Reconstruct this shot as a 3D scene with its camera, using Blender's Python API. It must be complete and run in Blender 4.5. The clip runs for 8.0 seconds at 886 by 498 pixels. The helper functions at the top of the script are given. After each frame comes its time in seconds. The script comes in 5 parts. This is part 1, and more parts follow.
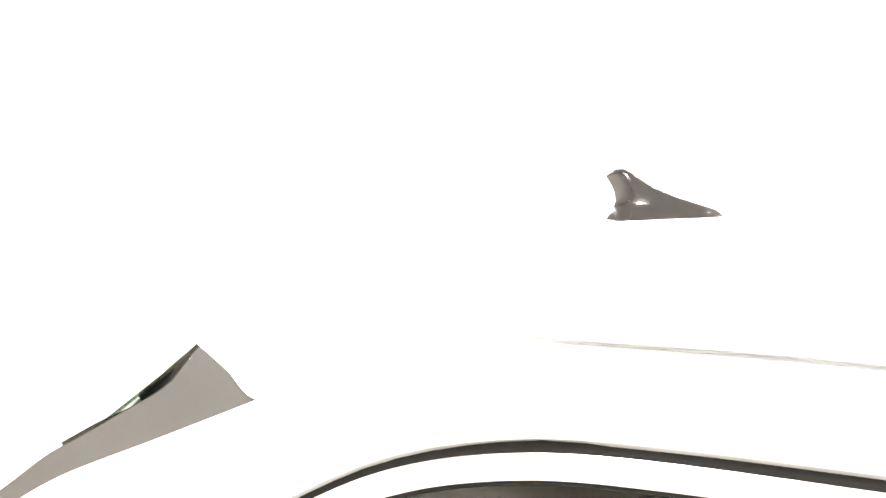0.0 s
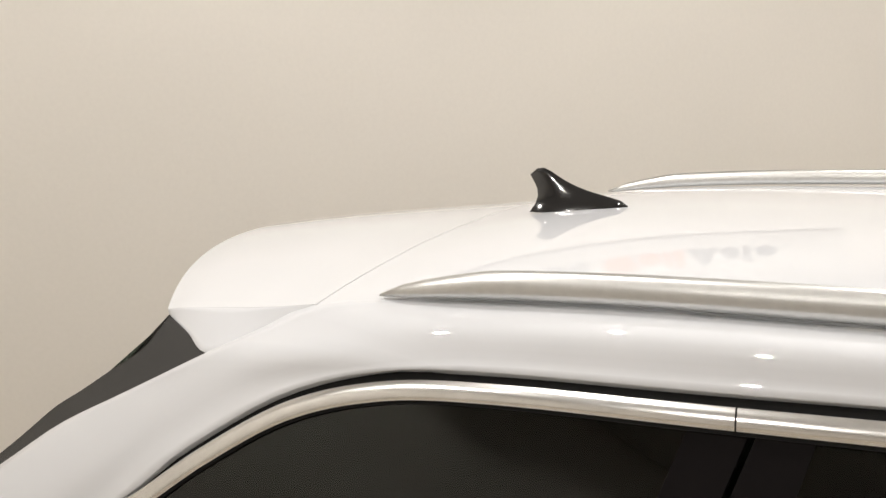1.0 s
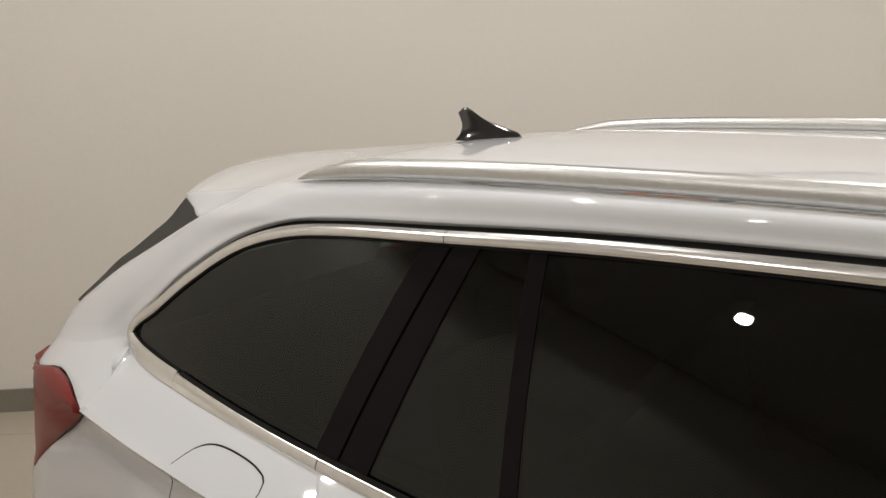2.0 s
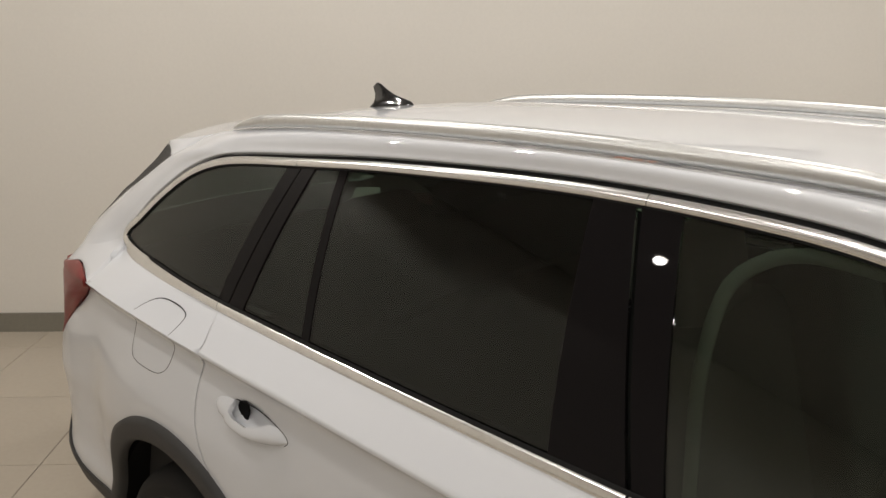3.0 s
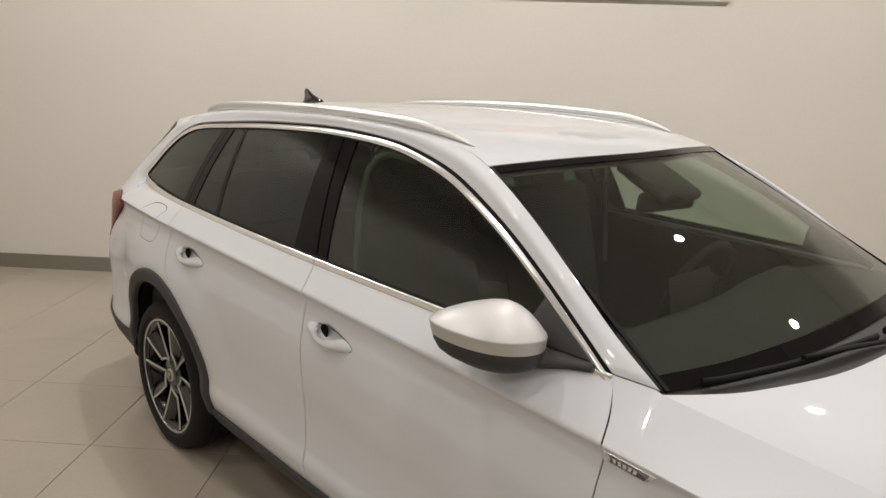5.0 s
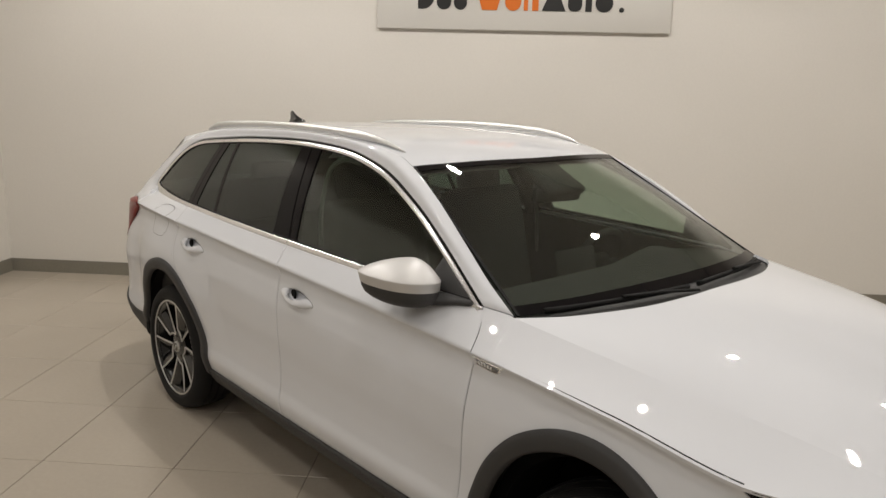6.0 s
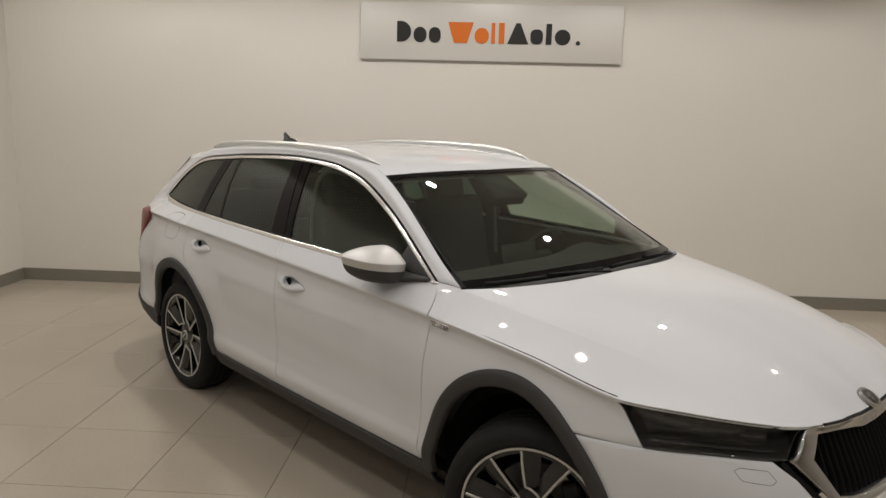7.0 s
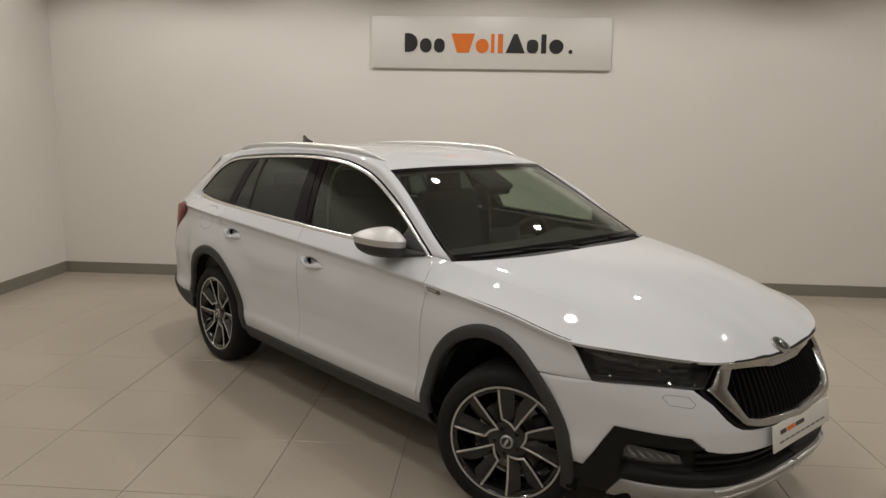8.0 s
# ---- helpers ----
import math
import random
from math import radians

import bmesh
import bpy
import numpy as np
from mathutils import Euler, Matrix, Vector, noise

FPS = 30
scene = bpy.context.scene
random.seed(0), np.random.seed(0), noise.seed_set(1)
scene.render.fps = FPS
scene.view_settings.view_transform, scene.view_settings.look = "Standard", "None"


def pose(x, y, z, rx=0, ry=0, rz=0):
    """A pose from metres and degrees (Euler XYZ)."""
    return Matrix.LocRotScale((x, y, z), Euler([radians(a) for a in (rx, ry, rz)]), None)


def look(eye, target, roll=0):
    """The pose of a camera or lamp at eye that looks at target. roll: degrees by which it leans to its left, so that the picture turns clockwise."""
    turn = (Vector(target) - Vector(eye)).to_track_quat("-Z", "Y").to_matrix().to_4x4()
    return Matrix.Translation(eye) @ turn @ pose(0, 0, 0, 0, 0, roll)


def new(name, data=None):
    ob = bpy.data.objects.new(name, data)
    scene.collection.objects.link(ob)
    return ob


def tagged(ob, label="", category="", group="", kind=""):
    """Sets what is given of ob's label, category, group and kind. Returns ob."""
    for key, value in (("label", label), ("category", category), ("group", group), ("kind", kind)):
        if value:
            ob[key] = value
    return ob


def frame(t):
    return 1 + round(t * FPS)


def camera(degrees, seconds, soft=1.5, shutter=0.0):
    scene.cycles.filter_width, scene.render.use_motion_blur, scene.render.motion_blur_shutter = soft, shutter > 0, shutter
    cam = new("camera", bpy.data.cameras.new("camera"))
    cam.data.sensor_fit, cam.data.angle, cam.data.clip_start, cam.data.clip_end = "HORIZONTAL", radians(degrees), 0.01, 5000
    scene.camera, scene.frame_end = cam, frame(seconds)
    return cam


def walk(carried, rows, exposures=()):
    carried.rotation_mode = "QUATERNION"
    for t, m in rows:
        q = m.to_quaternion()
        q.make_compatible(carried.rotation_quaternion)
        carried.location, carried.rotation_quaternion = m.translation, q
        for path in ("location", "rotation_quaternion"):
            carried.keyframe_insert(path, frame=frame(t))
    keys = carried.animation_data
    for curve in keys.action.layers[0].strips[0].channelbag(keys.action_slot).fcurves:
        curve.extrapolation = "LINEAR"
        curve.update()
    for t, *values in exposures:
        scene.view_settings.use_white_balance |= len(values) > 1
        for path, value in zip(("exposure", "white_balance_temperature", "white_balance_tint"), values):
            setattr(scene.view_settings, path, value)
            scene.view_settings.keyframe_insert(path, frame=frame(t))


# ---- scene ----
cam = camera(61.1, 8.0)
PATH = [
    (0, (-1.362, -1.144, 1.679), (-2.13, 0.652, 1.240), 1.4),
    (0.5, (-1.353, -1.212, 1.69), (-2.034, 0.625, 1.283), 1.0),
    (1, (-1.128, -1.245, 1.686), (-2.011, 0.502, 1.275), -0.2),
    (1.5, (-0.861, -1.322, 1.673), (-1.922, 0.302, 1.184), -0.1),
    (1.7, (-0.75, -1.38, 1.664), (-1.847, 0.22, 1.176), -0.0),
    (2.8, (0.006, -1.618, 1.679), (-1.237, -0.146, 1.143), 0.4),
    (3, (0.16, -1.652, 1.684), (-1.11, -0.203, 1.148), 0.7),
    (3.5, (0.553, -1.799, 1.681), (-0.751, -0.373, 1.162), 0.6),
    (4, (0.931, -1.877, 1.684), (-0.388, -0.463, 1.174), 1.3),
    (4.5, (1.349, -1.909, 1.68), (-0.048, -0.565, 1.187), 2.2),
    (5, (1.705, -2.056, 1.685), (0.276, -0.74, 1.211), 1.9),
    (5.2, (1.839, -2.113, 1.71), (0.415, -0.792, 1.232), 1.9),
    (6.3, (2.602, -2.46, 1.699), (1.141, -1.152, 1.306), 1.5),
    (6.5, (2.715, -2.558, 1.714), (1.262, -1.237, 1.332), 1.4),
    (7, (2.973, -2.716, 1.709), (1.531, -1.377, 1.353), 1.5),
    (7.5, (3.296, -2.868, 1.722), (1.828, -1.557, 1.369), 1.0),
    (8, (3.506, -3.067, 1.71), (2.035, -1.757, 1.363), 1.0),
]
walk(cam, [(t, look(eye, target, roll)) for t, eye, target, roll in PATH],
     exposures=[(0, 2.75), (0.2, 2.2), (0.4, 1.5), (0.5, 1.2), (0.6, 1.03), (0.8, 0.58), (0.9, 0.38), (1.1, 0.20), (1.3, 0.0), (1.5, -0.13), (3, -0.03), (5, 0.09), (6.5, -0.10), (8, -0.25)])

# ---- light ----
world = bpy.data.worlds.new("world")
scene.world = world
world.use_nodes = True
world.node_tree.nodes["Background"].inputs[0].default_value = (0.9, 0.86, 0.8, 1)
world.node_tree.nodes["Background"].inputs[1].default_value = 0.02

# the room's own axes: a runs along the sign wall from the corner, d is the distance from that wall
ROOM_X, ROOM_Y, ROOM_TURN = -5.10, -0.83, 44.3
ROOM_LONG, ROOM_DEEP, ROOM_HIGH = 11.2, 9.8, 3.60
CA, SA = math.cos(radians(ROOM_TURN)), math.sin(radians(ROOM_TURN))


def room(a, d, z=0.0):
    return Vector((ROOM_X + a * CA + d * SA, ROOM_Y + a * SA - d * CA, z))


SPOTS = [(0.95, 1.6), (2.6, 1.6), (4.5, 1.6), (6.3, 1.65), (8.3, 1.6), (10.2, 1.6), (1.15, 3.88), (3.0, 3.75), (4.85, 3.6), (6.75, 3.75), (8.7, 3.7),
         (2.6, 5.6), (4.5, 5.6), (6.4, 5.6), (8.3, 5.6), (10.2, 5.6), (1.15, 7.7), (3.0, 7.7), (4.85, 7.7), (6.75, 7.7), (8.7, 7.7)]
SMALL_SPOTS = [(3.84, 3.2), (3.85, 6.6), (5.75, 6.6), (7.65, 6.6)]
SPOT_POWER, SPOT_COLOUR = 42.5, (1.0, 0.955, 0.90)


def spot_lamp(a, d, power, size=0.046, cone=141):
    data = bpy.data.lights.new("spot_lamp", "SPOT")
    data.energy, data.color, data.spot_size, data.spot_blend, data.shadow_soft_size = power, SPOT_COLOUR, radians(cone), 0.30, size
    ob = new("spot_lamp", data)
    ob.location = room(a, d, ROOM_HIGH - 0.035)
    return ob


for a, d in SPOTS:
    spot_lamp(a, d, SPOT_POWER * ((1.8 if a > 1 else 1.6) if d < 2 else 0.72) * (0.65 if a > 7 else 1.0))
for a, d in SMALL_SPOTS:
    spot_lamp(a, d, 5.0, 0.03)


# ---- materials ----
def material(name, colour, rough=0.5, metal=0.0, coat=0.0, coat_rough=0.03, spec=0.5, grain=0.0, grain_size=200.0, blotch=0.0, blotch_size=2.0, bump=0.0, bump_size=400.0, random_tone=0.0):
    m = bpy.data.materials.new(name)
    m.use_nodes = True
    nt = m.node_tree
    b = nt.nodes["Principled BSDF"]
    b.inputs["Base Color"].default_value = (*colour, 1)
    b.inputs["Roughness"].default_value = rough
    b.inputs["Metallic"].default_value = metal
    b.inputs["Coat Weight"].default_value = coat
    b.inputs["Coat Roughness"].default_value = coat_rough
    b.inputs["Specular IOR Level"].default_value = spec
    if grain or blotch or bump or random_tone:
        co = nt.nodes.new("ShaderNodeTexCoord")
        geo = nt.nodes.new("ShaderNodeNewGeometry")
        place = geo.outputs["Position"]
    if grain or blotch or random_tone:
        total = None
        for amount, size in ((grain, grain_size), (blotch, blotch_size)):
            if not amount:
                continue
            n = nt.nodes.new("ShaderNodeTexNoise")
            n.inputs["Scale"].default_value = size
            n.inputs["Detail"].default_value = 4
            nt.links.new(place, n.inputs["Vector"])
            r = nt.nodes.new("ShaderNodeMapRange")
            r.inputs["From Min"].default_value, r.inputs["From Max"].default_value = 0.25, 0.75
            r.inputs["To Min"].default_value, r.inputs["To Max"].default_value = 1 - amount, 1 + amount
            nt.links.new(n.outputs["Fac"], r.inputs["Value"])
            if total is None:
                total = r.outputs[0]
            else:
                mu = nt.nodes.new("ShaderNodeMath")
                mu.operation = "MULTIPLY"
                nt.links.new(total, mu.inputs[0])
                nt.links.new(r.outputs[0], mu.inputs[1])
                total = mu.outputs[0]
        if random_tone:
            oi = nt.nodes.new("ShaderNodeObjectInfo")
            r = nt.nodes.new("ShaderNodeMapRange")
            r.inputs["To Min"].default_value, r.inputs["To Max"].default_value = 1 - random_tone, 1 + random_tone
            nt.links.new(oi.outputs["Random"], r.inputs["Value"])
            if total is None:
                total = r.outputs[0]
            else:
                mu = nt.nodes.new("ShaderNodeMath")
                mu.operation = "MULTIPLY"
                nt.links.new(total, mu.inputs[0])
                nt.links.new(r.outputs[0], mu.inputs[1])
                total = mu.outputs[0]
        vm = nt.nodes.new("ShaderNodeVectorMath")
        vm.operation = "SCALE"
        vm.inputs[0].default_value = colour
        nt.links.new(total, vm.inputs["Scale"])
        nt.links.new(vm.outputs[0], b.inputs["Base Color"])
    if bump:
        n = nt.nodes.new("ShaderNodeTexNoise")
        n.inputs["Scale"].default_value = bump_size
        n.inputs["Detail"].default_value = 3
        nt.links.new(place, n.inputs["Vector"])
        bn = nt.nodes.new("ShaderNodeBump")
        bn.inputs["Strength"].default_value = bump
        bn.inputs["Distance"].default_value = 0.002
        nt.links.new(n.outputs["Fac"], bn.inputs["Height"])
        nt.links.new(bn.outputs[0], b.inputs["Normal"])
    return m


def glass(name, tint, ior=1.5):
    """Thin tinted glass: a clear sheet with a mirror's gloss by Fresnel."""
    m = bpy.data.materials.new(name)
    m.use_nodes = True
    nt = m.node_tree
    nt.nodes.remove(nt.nodes["Principled BSDF"])
    t, g, f, power, scale, mix = (nt.nodes.new("ShaderNode" + k) for k in ("BsdfTransparent", "BsdfGlossy", "LayerWeight", "Math", "Math", "MixShader"))
    t.inputs[0].default_value = (*tint, 1)
    g.inputs["Roughness"].default_value = 0.0
    f.inputs["Blend"].default_value = 0.5
    power.operation, scale.operation = "POWER", "MULTIPLY_ADD"
    power.inputs[1].default_value = 5.0
    low = ((ior - 1) / (ior + 1)) ** 2
    scale.inputs[1].default_value, scale.inputs[2].default_value = 1 - low, low
    nt.links.new(f.outputs["Facing"], power.inputs[0])
    nt.links.new(power.outputs[0], scale.inputs[0])
    nt.links.new(scale.outputs[0], mix.inputs[0])
    nt.links.new(t.outputs[0], mix.inputs[1])
    nt.links.new(g.outputs[0], mix.inputs[2])
    nt.links.new(mix.outputs[0], nt.nodes["Material Output"].inputs[0])
    return m


def emitter(name, colour, strength):
    m = bpy.data.materials.new(name)
    m.use_nodes = True
    b = m.node_tree.nodes["Principled BSDF"]
    b.inputs["Base Color"].default_value = (*colour, 1)
    b.inputs["Emission Color"].default_value = (*colour, 1)
    b.inputs["Emission Strength"].default_value = strength
    return m


WHITE = material("white_car_paint", (0.705, 0.72, 0.755), 0.6, coat=1.0, coat_rough=0.025, spec=0.1, blotch=0.012, blotch_size=3)
CHROME = material("satin_chrome", (0.88, 0.88, 0.87), 0.26, metal=1.0, grain=0.04, grain_size=60)
BRIGHT = material("polished_chrome", (0.47, 0.47, 0.465), 0.14, metal=1.0, grain=0.03, grain_size=30)
ALU = material("brushed_aluminium", (0.68, 0.68, 0.67), 0.42, metal=1.0, grain=0.05, grain_size=90)
SKID = material("skid_plate_silver", (0.38, 0.375, 0.37), 0.4, metal=0.5, grain=0.05, grain_size=300)
SKID_LIGHT = material("skid_rib_silver", (0.62, 0.62, 0.61), 0.3, metal=0.6, grain=0.05, grain_size=300)
SILVER = material("silver_lacquer", (0.58, 0.57, 0.56), 0.5, metal=0.6, coat=0.1, coat_rough=0.25, grain=0.05, grain_size=900)
GLOSS_BLACK = material("gloss_black", (0.012, 0.012, 0.013), 0.12, coat=1.0, coat_rough=0.008)
PILLAR_BLACK = material("pillar_black", (0.009, 0.008, 0.0085), 0.02, spec=0.09)
SLAT = material("grille_slat_black", (0.0055, 0.0055, 0.0058), 0.45, spec=0.14, grain=0.1, grain_size=300)
PLASTIC = material("grained_black_plastic", (0.035, 0.034, 0.034), 0.6, grain=0.12, grain_size=500, bump=0.25, bump_size=1500)
RUBBER = material("tyre_rubber", (0.012, 0.0115, 0.0115), 0.7, spec=0.25, grain=0.15, grain_size=120, bump=0.15, bump_size=500)
SEAL = material("seal_black", (0.008, 0.008, 0.008), 0.6, spec=0.15)
VOID = material("underbody_and_shade_black", (0.005, 0.005, 0.005), 0.9, spec=0.2)
BUMPER_BLACK = material("bumper_black", (0.0065, 0.0065, 0.0065), 0.5, spec=0.25, grain=0.1, grain_size=500, bump=0.1, bump_size=1500)
RIM_DARK = material("rim_anthracite", (0.011, 0.0107, 0.011), 0.22, metal=0.4, coat=0.7, grain=0.05, grain_size=700)
RIM_CUT = material("rim_machined", (0.56, 0.55, 0.535), 0.34, metal=0.6, grain=0.05, grain_size=400)
BRAKE = material("brake_iron", (0.28, 0.27, 0.26), 0.4, metal=0.9, grain=0.1, grain_size=80)
RED_LENS = material("red_lens", (0.19, 0.010, 0.008), 0.30, coat=0.1, spec=0.3)
LAMP_DARK = material("lamp_housing", (0.013, 0.0135, 0.016), 0.25, coat=0.4)
LAMP_GREY = material("lamp_reflector", (0.34, 0.34, 0.35), 0.2, metal=0.8)
LENS_GREY = material("lamp_lens_dark", (0.030, 0.030, 0.035), 0.05, metal=0.3, coat=1.0, coat_rough=0.004)
CABIN = material("cabin_trim", (0.020, 0.019, 0.0185), 0.8, grain=0.15, grain_size=300)
CLOTH = material("seat_cloth", (0.035, 0.032, 0.030), 0.9, grain=0.2, grain_size=350, bump=0.2, bump_size=900)
LINER = material("headliner", (0.25, 0.24, 0.22), 0.9, grain=0.05, grain_size=400)
TRIM_GREY = material("cabin_pillar_trim", (0.13, 0.127, 0.114), 0.7)
WINDSCREEN = glass("windscreen_glass", (0.86, 0.90, 0.86), 1.78)
DOOR_GLASS = glass("door_glass", (0.72, 0.79, 0.735), 1.68)
PRIVACY = glass("privacy_glass", (0.29, 0.355, 0.315), 1.58)
CLEAR = glass("lamp_glass", (0.92, 0.93, 0.94), 1.5)
WALL = material("wall_paint", (0.74, 0.71, 0.66), 0.75, grain=0.015, grain_size=60, blotch=0.02, blotch_size=0.7, bump=0.12, bump_size=220)
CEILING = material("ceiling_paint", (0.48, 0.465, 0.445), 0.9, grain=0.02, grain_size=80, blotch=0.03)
TILE = material("beige_porcelain", (0.45, 0.397, 0.328), 0.2, grain=0.025, grain_size=45, blotch=0.04, blotch_size=1.3, bump=0.03, bump_size=60, random_tone=0.025)
GROUT = material("grout", (0.20, 0.18, 0.155), 0.9, grain=0.12, grain_size=90)
SKIRT = material("skirting_tile", (0.215, 0.20, 0.165), 0.4, grain=0.05, grain_size=60, blotch=0.04)
BOARD = material("sign_board", (0.66, 0.64, 0.60), 0.4, grain=0.01, grain_size=80, blotch=0.01)
SIGN_BLACK = material("sign_black", (0.02, 0.02, 0.02), 0.4)
SIGN_ORANGE = material("sign_orange", (0.72, 0.17, 0.015), 0.4)
PLATE_WHITE = material("plate_white", (0.75, 0.74, 0.71), 0.35)
PLATE_GREY = material("plate_print_grey", (0.18, 0.18, 0.18), 0.5)
LAMP_FACE = emitter("lamp_face", (1.0, 0.9, 0.78), 60.0)


# ---- mesh tools ----
def part(name, bm, mat, parent=None, label=""):
    """Links a bmesh as one mesh object under a thing or a part."""
    me = bpy.data.meshes.new(name)
    bm.to_mesh(me)
    bm.free()
    if mat:
        me.materials.append(mat)
    ob = new(name, me)
    if parent:
        ob.parent = parent
    if label:
        ob["label"] = label
    return ob


def thing(name, label, category, at=(0, 0, 0), group=""):
    ob = new(name)
    ob.location = at
    return tagged(ob, label, category, group)


def box(bm, size, m=None, bevel=0.0, segments=2):
    """A box with rounded edges, centred on the pose m."""
    m = m or Matrix()
    made = bmesh.ops.create_cube(bm, size=1.0, matrix=m @ Matrix.Diagonal((*size, 1)))
    if bevel:
        edges = list({e for v in made["verts"] for e in v.link_edges})
        bmesh.ops.bevel(bm, geom=edges, offset=bevel, segments=segments, affect="EDGES", profile=0.5)
    return bm


def solid(size, m=None, bevel=0.0, segments=2):
    bm = box(bmesh.new(), size, m, bevel, segments)
    for f in bm.faces:
        f.smooth = bool(bevel)
    return bm


def lathe(profile, n=48, m=None, caps=False):
    """A solid of revolution round the local y axis: profile of (radius, y)."""
    bm = bmesh.new()
    m = m or Matrix()
    rings = []
    for r, y in profile:
        rings.append([bm.verts.new(m @ Vector((r * math.cos(2 * math.pi * i / n), y, r * math.sin(2 * math.pi * i / n)))) for i in range(n)])
    for a, b in zip(rings, rings[1:]):
        for i in range(n):
            bm.faces.new((a[i], a[(i + 1) % n], b[(i + 1) % n], b[i]))
    if caps:
        bm.faces.new(rings[0])
        bm.faces.new(rings[-1])
    bmesh.ops.recalc_face_normals(bm, faces=bm.faces)
    for f in bm.faces:
        f.smooth = len(f.verts) == 4
    for e in bm.edges:
        if len(e.link_faces) == 2 and e.calc_face_angle(0) > 0.6:
            e.smooth = False
    return bm


def prism(points, thick, m=None, bevel=0.0):
    """A flat shape of (x, y) points, thick along z, put at the pose m."""
    bm = bmesh.new()
    f = bm.faces.new([bm.verts.new((x, y, 0)) for x, y in points])
    top = bmesh.ops.extrude_face_region(bm, geom=[f])
    bmesh.ops.translate(bm, verts=[v for v in top["geom"] if isinstance(v, bmesh.types.BMVert)], vec=(0, 0, thick))
    bmesh.ops.recalc_face_normals(bm, faces=bm.faces)
    if bevel:
        edges = [e for e in bm.edges if all(v.co.z > thick * 0.5 for v in e.verts)]
        bmesh.ops.bevel(bm, geom=edges, offset=bevel, segments=2, affect="EDGES", profile=0.5)
    if m:
        bm.transform(m)
    return bm


def sheet(grid, thick=0.012, soft=0.003, side=1, heart=(0, 0, 0.7), flip=False):
    """A panel through a grid of places, with thickness towards the heart of its thing and softened edges; side -1 mirrors it."""
    p = np.array(grid, float)
    if soft:
        for axis in (0, 1):
            p = np.moveaxis(p, axis, 0)
            first, last = np.linalg.norm(p[1] - p[0], axis=-1, keepdims=True), np.linalg.norm(p[-2] - p[-1], axis=-1, keepdims=True)
            k0, k1 = np.minimum(soft / np.maximum(first, 1e-6), 0.5), np.minimum(soft / np.maximum(last, 1e-6), 0.5)
            p = np.concatenate([p[:1], p[:1] + (p[1:2] - p[:1]) * k0[None], p[1:-1], p[-1:] + (p[-2:-1] - p[-1:]) * k1[None], p[-1:]])
            p = np.moveaxis(p, 0, axis)
    n = np.cross(np.gradient(p, axis=0), np.gradient(p, axis=1))
    n /= np.maximum(np.linalg.norm(n, axis=2, keepdims=True), 1e-9)
    if np.sum(n * (p - np.array(heart))) < 0:
        n = -n
    if flip:
        n = -n
    top = p.copy()
    if soft:
        for sl in (np.s_[0, :], np.s_[-1, :], np.s_[:, 0], np.s_[:, -1]):
            top[sl] = p[sl] - n[sl] * soft * 0.8
    low = p - n * thick
    a, b = p.shape[:2]
    top[..., 1] *= side
    low[..., 1] *= side
    bm = bmesh.new()
    tv = [[bm.verts.new(top[i, j]) for j in range(b)] for i in range(a)]
    lv = [[bm.verts.new(low[i, j]) for j in range(b)] for i in range(a)]
    for i in range(a - 1):
        for j in range(b - 1):
            bm.faces.new((tv[i][j], tv[i + 1][j], tv[i + 1][j + 1], tv[i][j + 1]))
            bm.faces.new((lv[i][j], lv[i][j + 1], lv[i + 1][j + 1], lv[i + 1][j]))
    ring = [(i, 0) for i in range(a)] + [(a - 1, j) for j in range(1, b)] + [(i, b - 1) for i in range(a - 2, -1, -1)] + [(0, j) for j in range(b - 2, 0, -1)]
    for (i, j), (k, l) in zip(ring, ring[1:] + ring[:1]):
        bm.faces.new((tv[i][j], tv[k][l], lv[k][l], lv[i][j]))
    bmesh.ops.recalc_face_normals(bm, faces=bm.faces)
    for f in bm.faces:
        f.smooth = True
    for (i, j), (k, l) in zip(ring, ring[1:] + ring[:1]):
        for row in (tv, lv):
            e = bm.edges.get((row[i][j], row[k][l]))
            if e:
                e.smooth = False
    return bm


def coons(low, high, left, right):
    """A grid between four lines that meet at the corners; low and high run alike, left and right run from low to high."""
    low, high, left, right = (np.array(c, float) for c in (low, high, left, right))
    nu, nv = len(low), len(left)
    u, v = np.linspace(0, 1, nu)[:, None, None], np.linspace(0, 1, nv)[None, :, None]
    return ((1 - v) * low[:, None] + v * high[:, None] + (1 - u) * left[None] + u * right[None]
            - ((1 - u) * (1 - v) * low[0] + u * (1 - v) * low[-1] + (1 - u) * v * high[0] + u * v * high[-1]))


def ruled(a, b, n):
    """A grid of n rows from the line a to the line b."""
    a, b = np.array(a, float), np.array(b, float)
    v = np.linspace(0, 1, n)[None, :, None]
    return a[:, None] * (1 - v) + b[:, None] * v


def legs(points, counts, smooth=False):
    """A line through the corners, with a set number of places on each leg; a leg is a list of points."""
    out = []
    for leg, n in zip(points, counts):
        s = spline(leg, n + 1, smooth or len(leg) > 2)
        out += list(s[:-1])
    out.append(points[-1][-1])
    return np.array(out, float)


def on(grid, fn, out=0.0):
    g = np.array(grid, float)
    return np.array([[fn(q[0], q[1], out) for q in row] for row in g])


def side_of(line, w):
    """A flat line moved sideways by w (to its left)."""
    p = np.array(line, float)
    t = np.gradient(p, axis=0)
    t /= np.maximum(np.linalg.norm(t, axis=1, keepdims=True), 1e-9)
    return p + np.stack([-t[:, 1], t[:, 0]], axis=1) * w


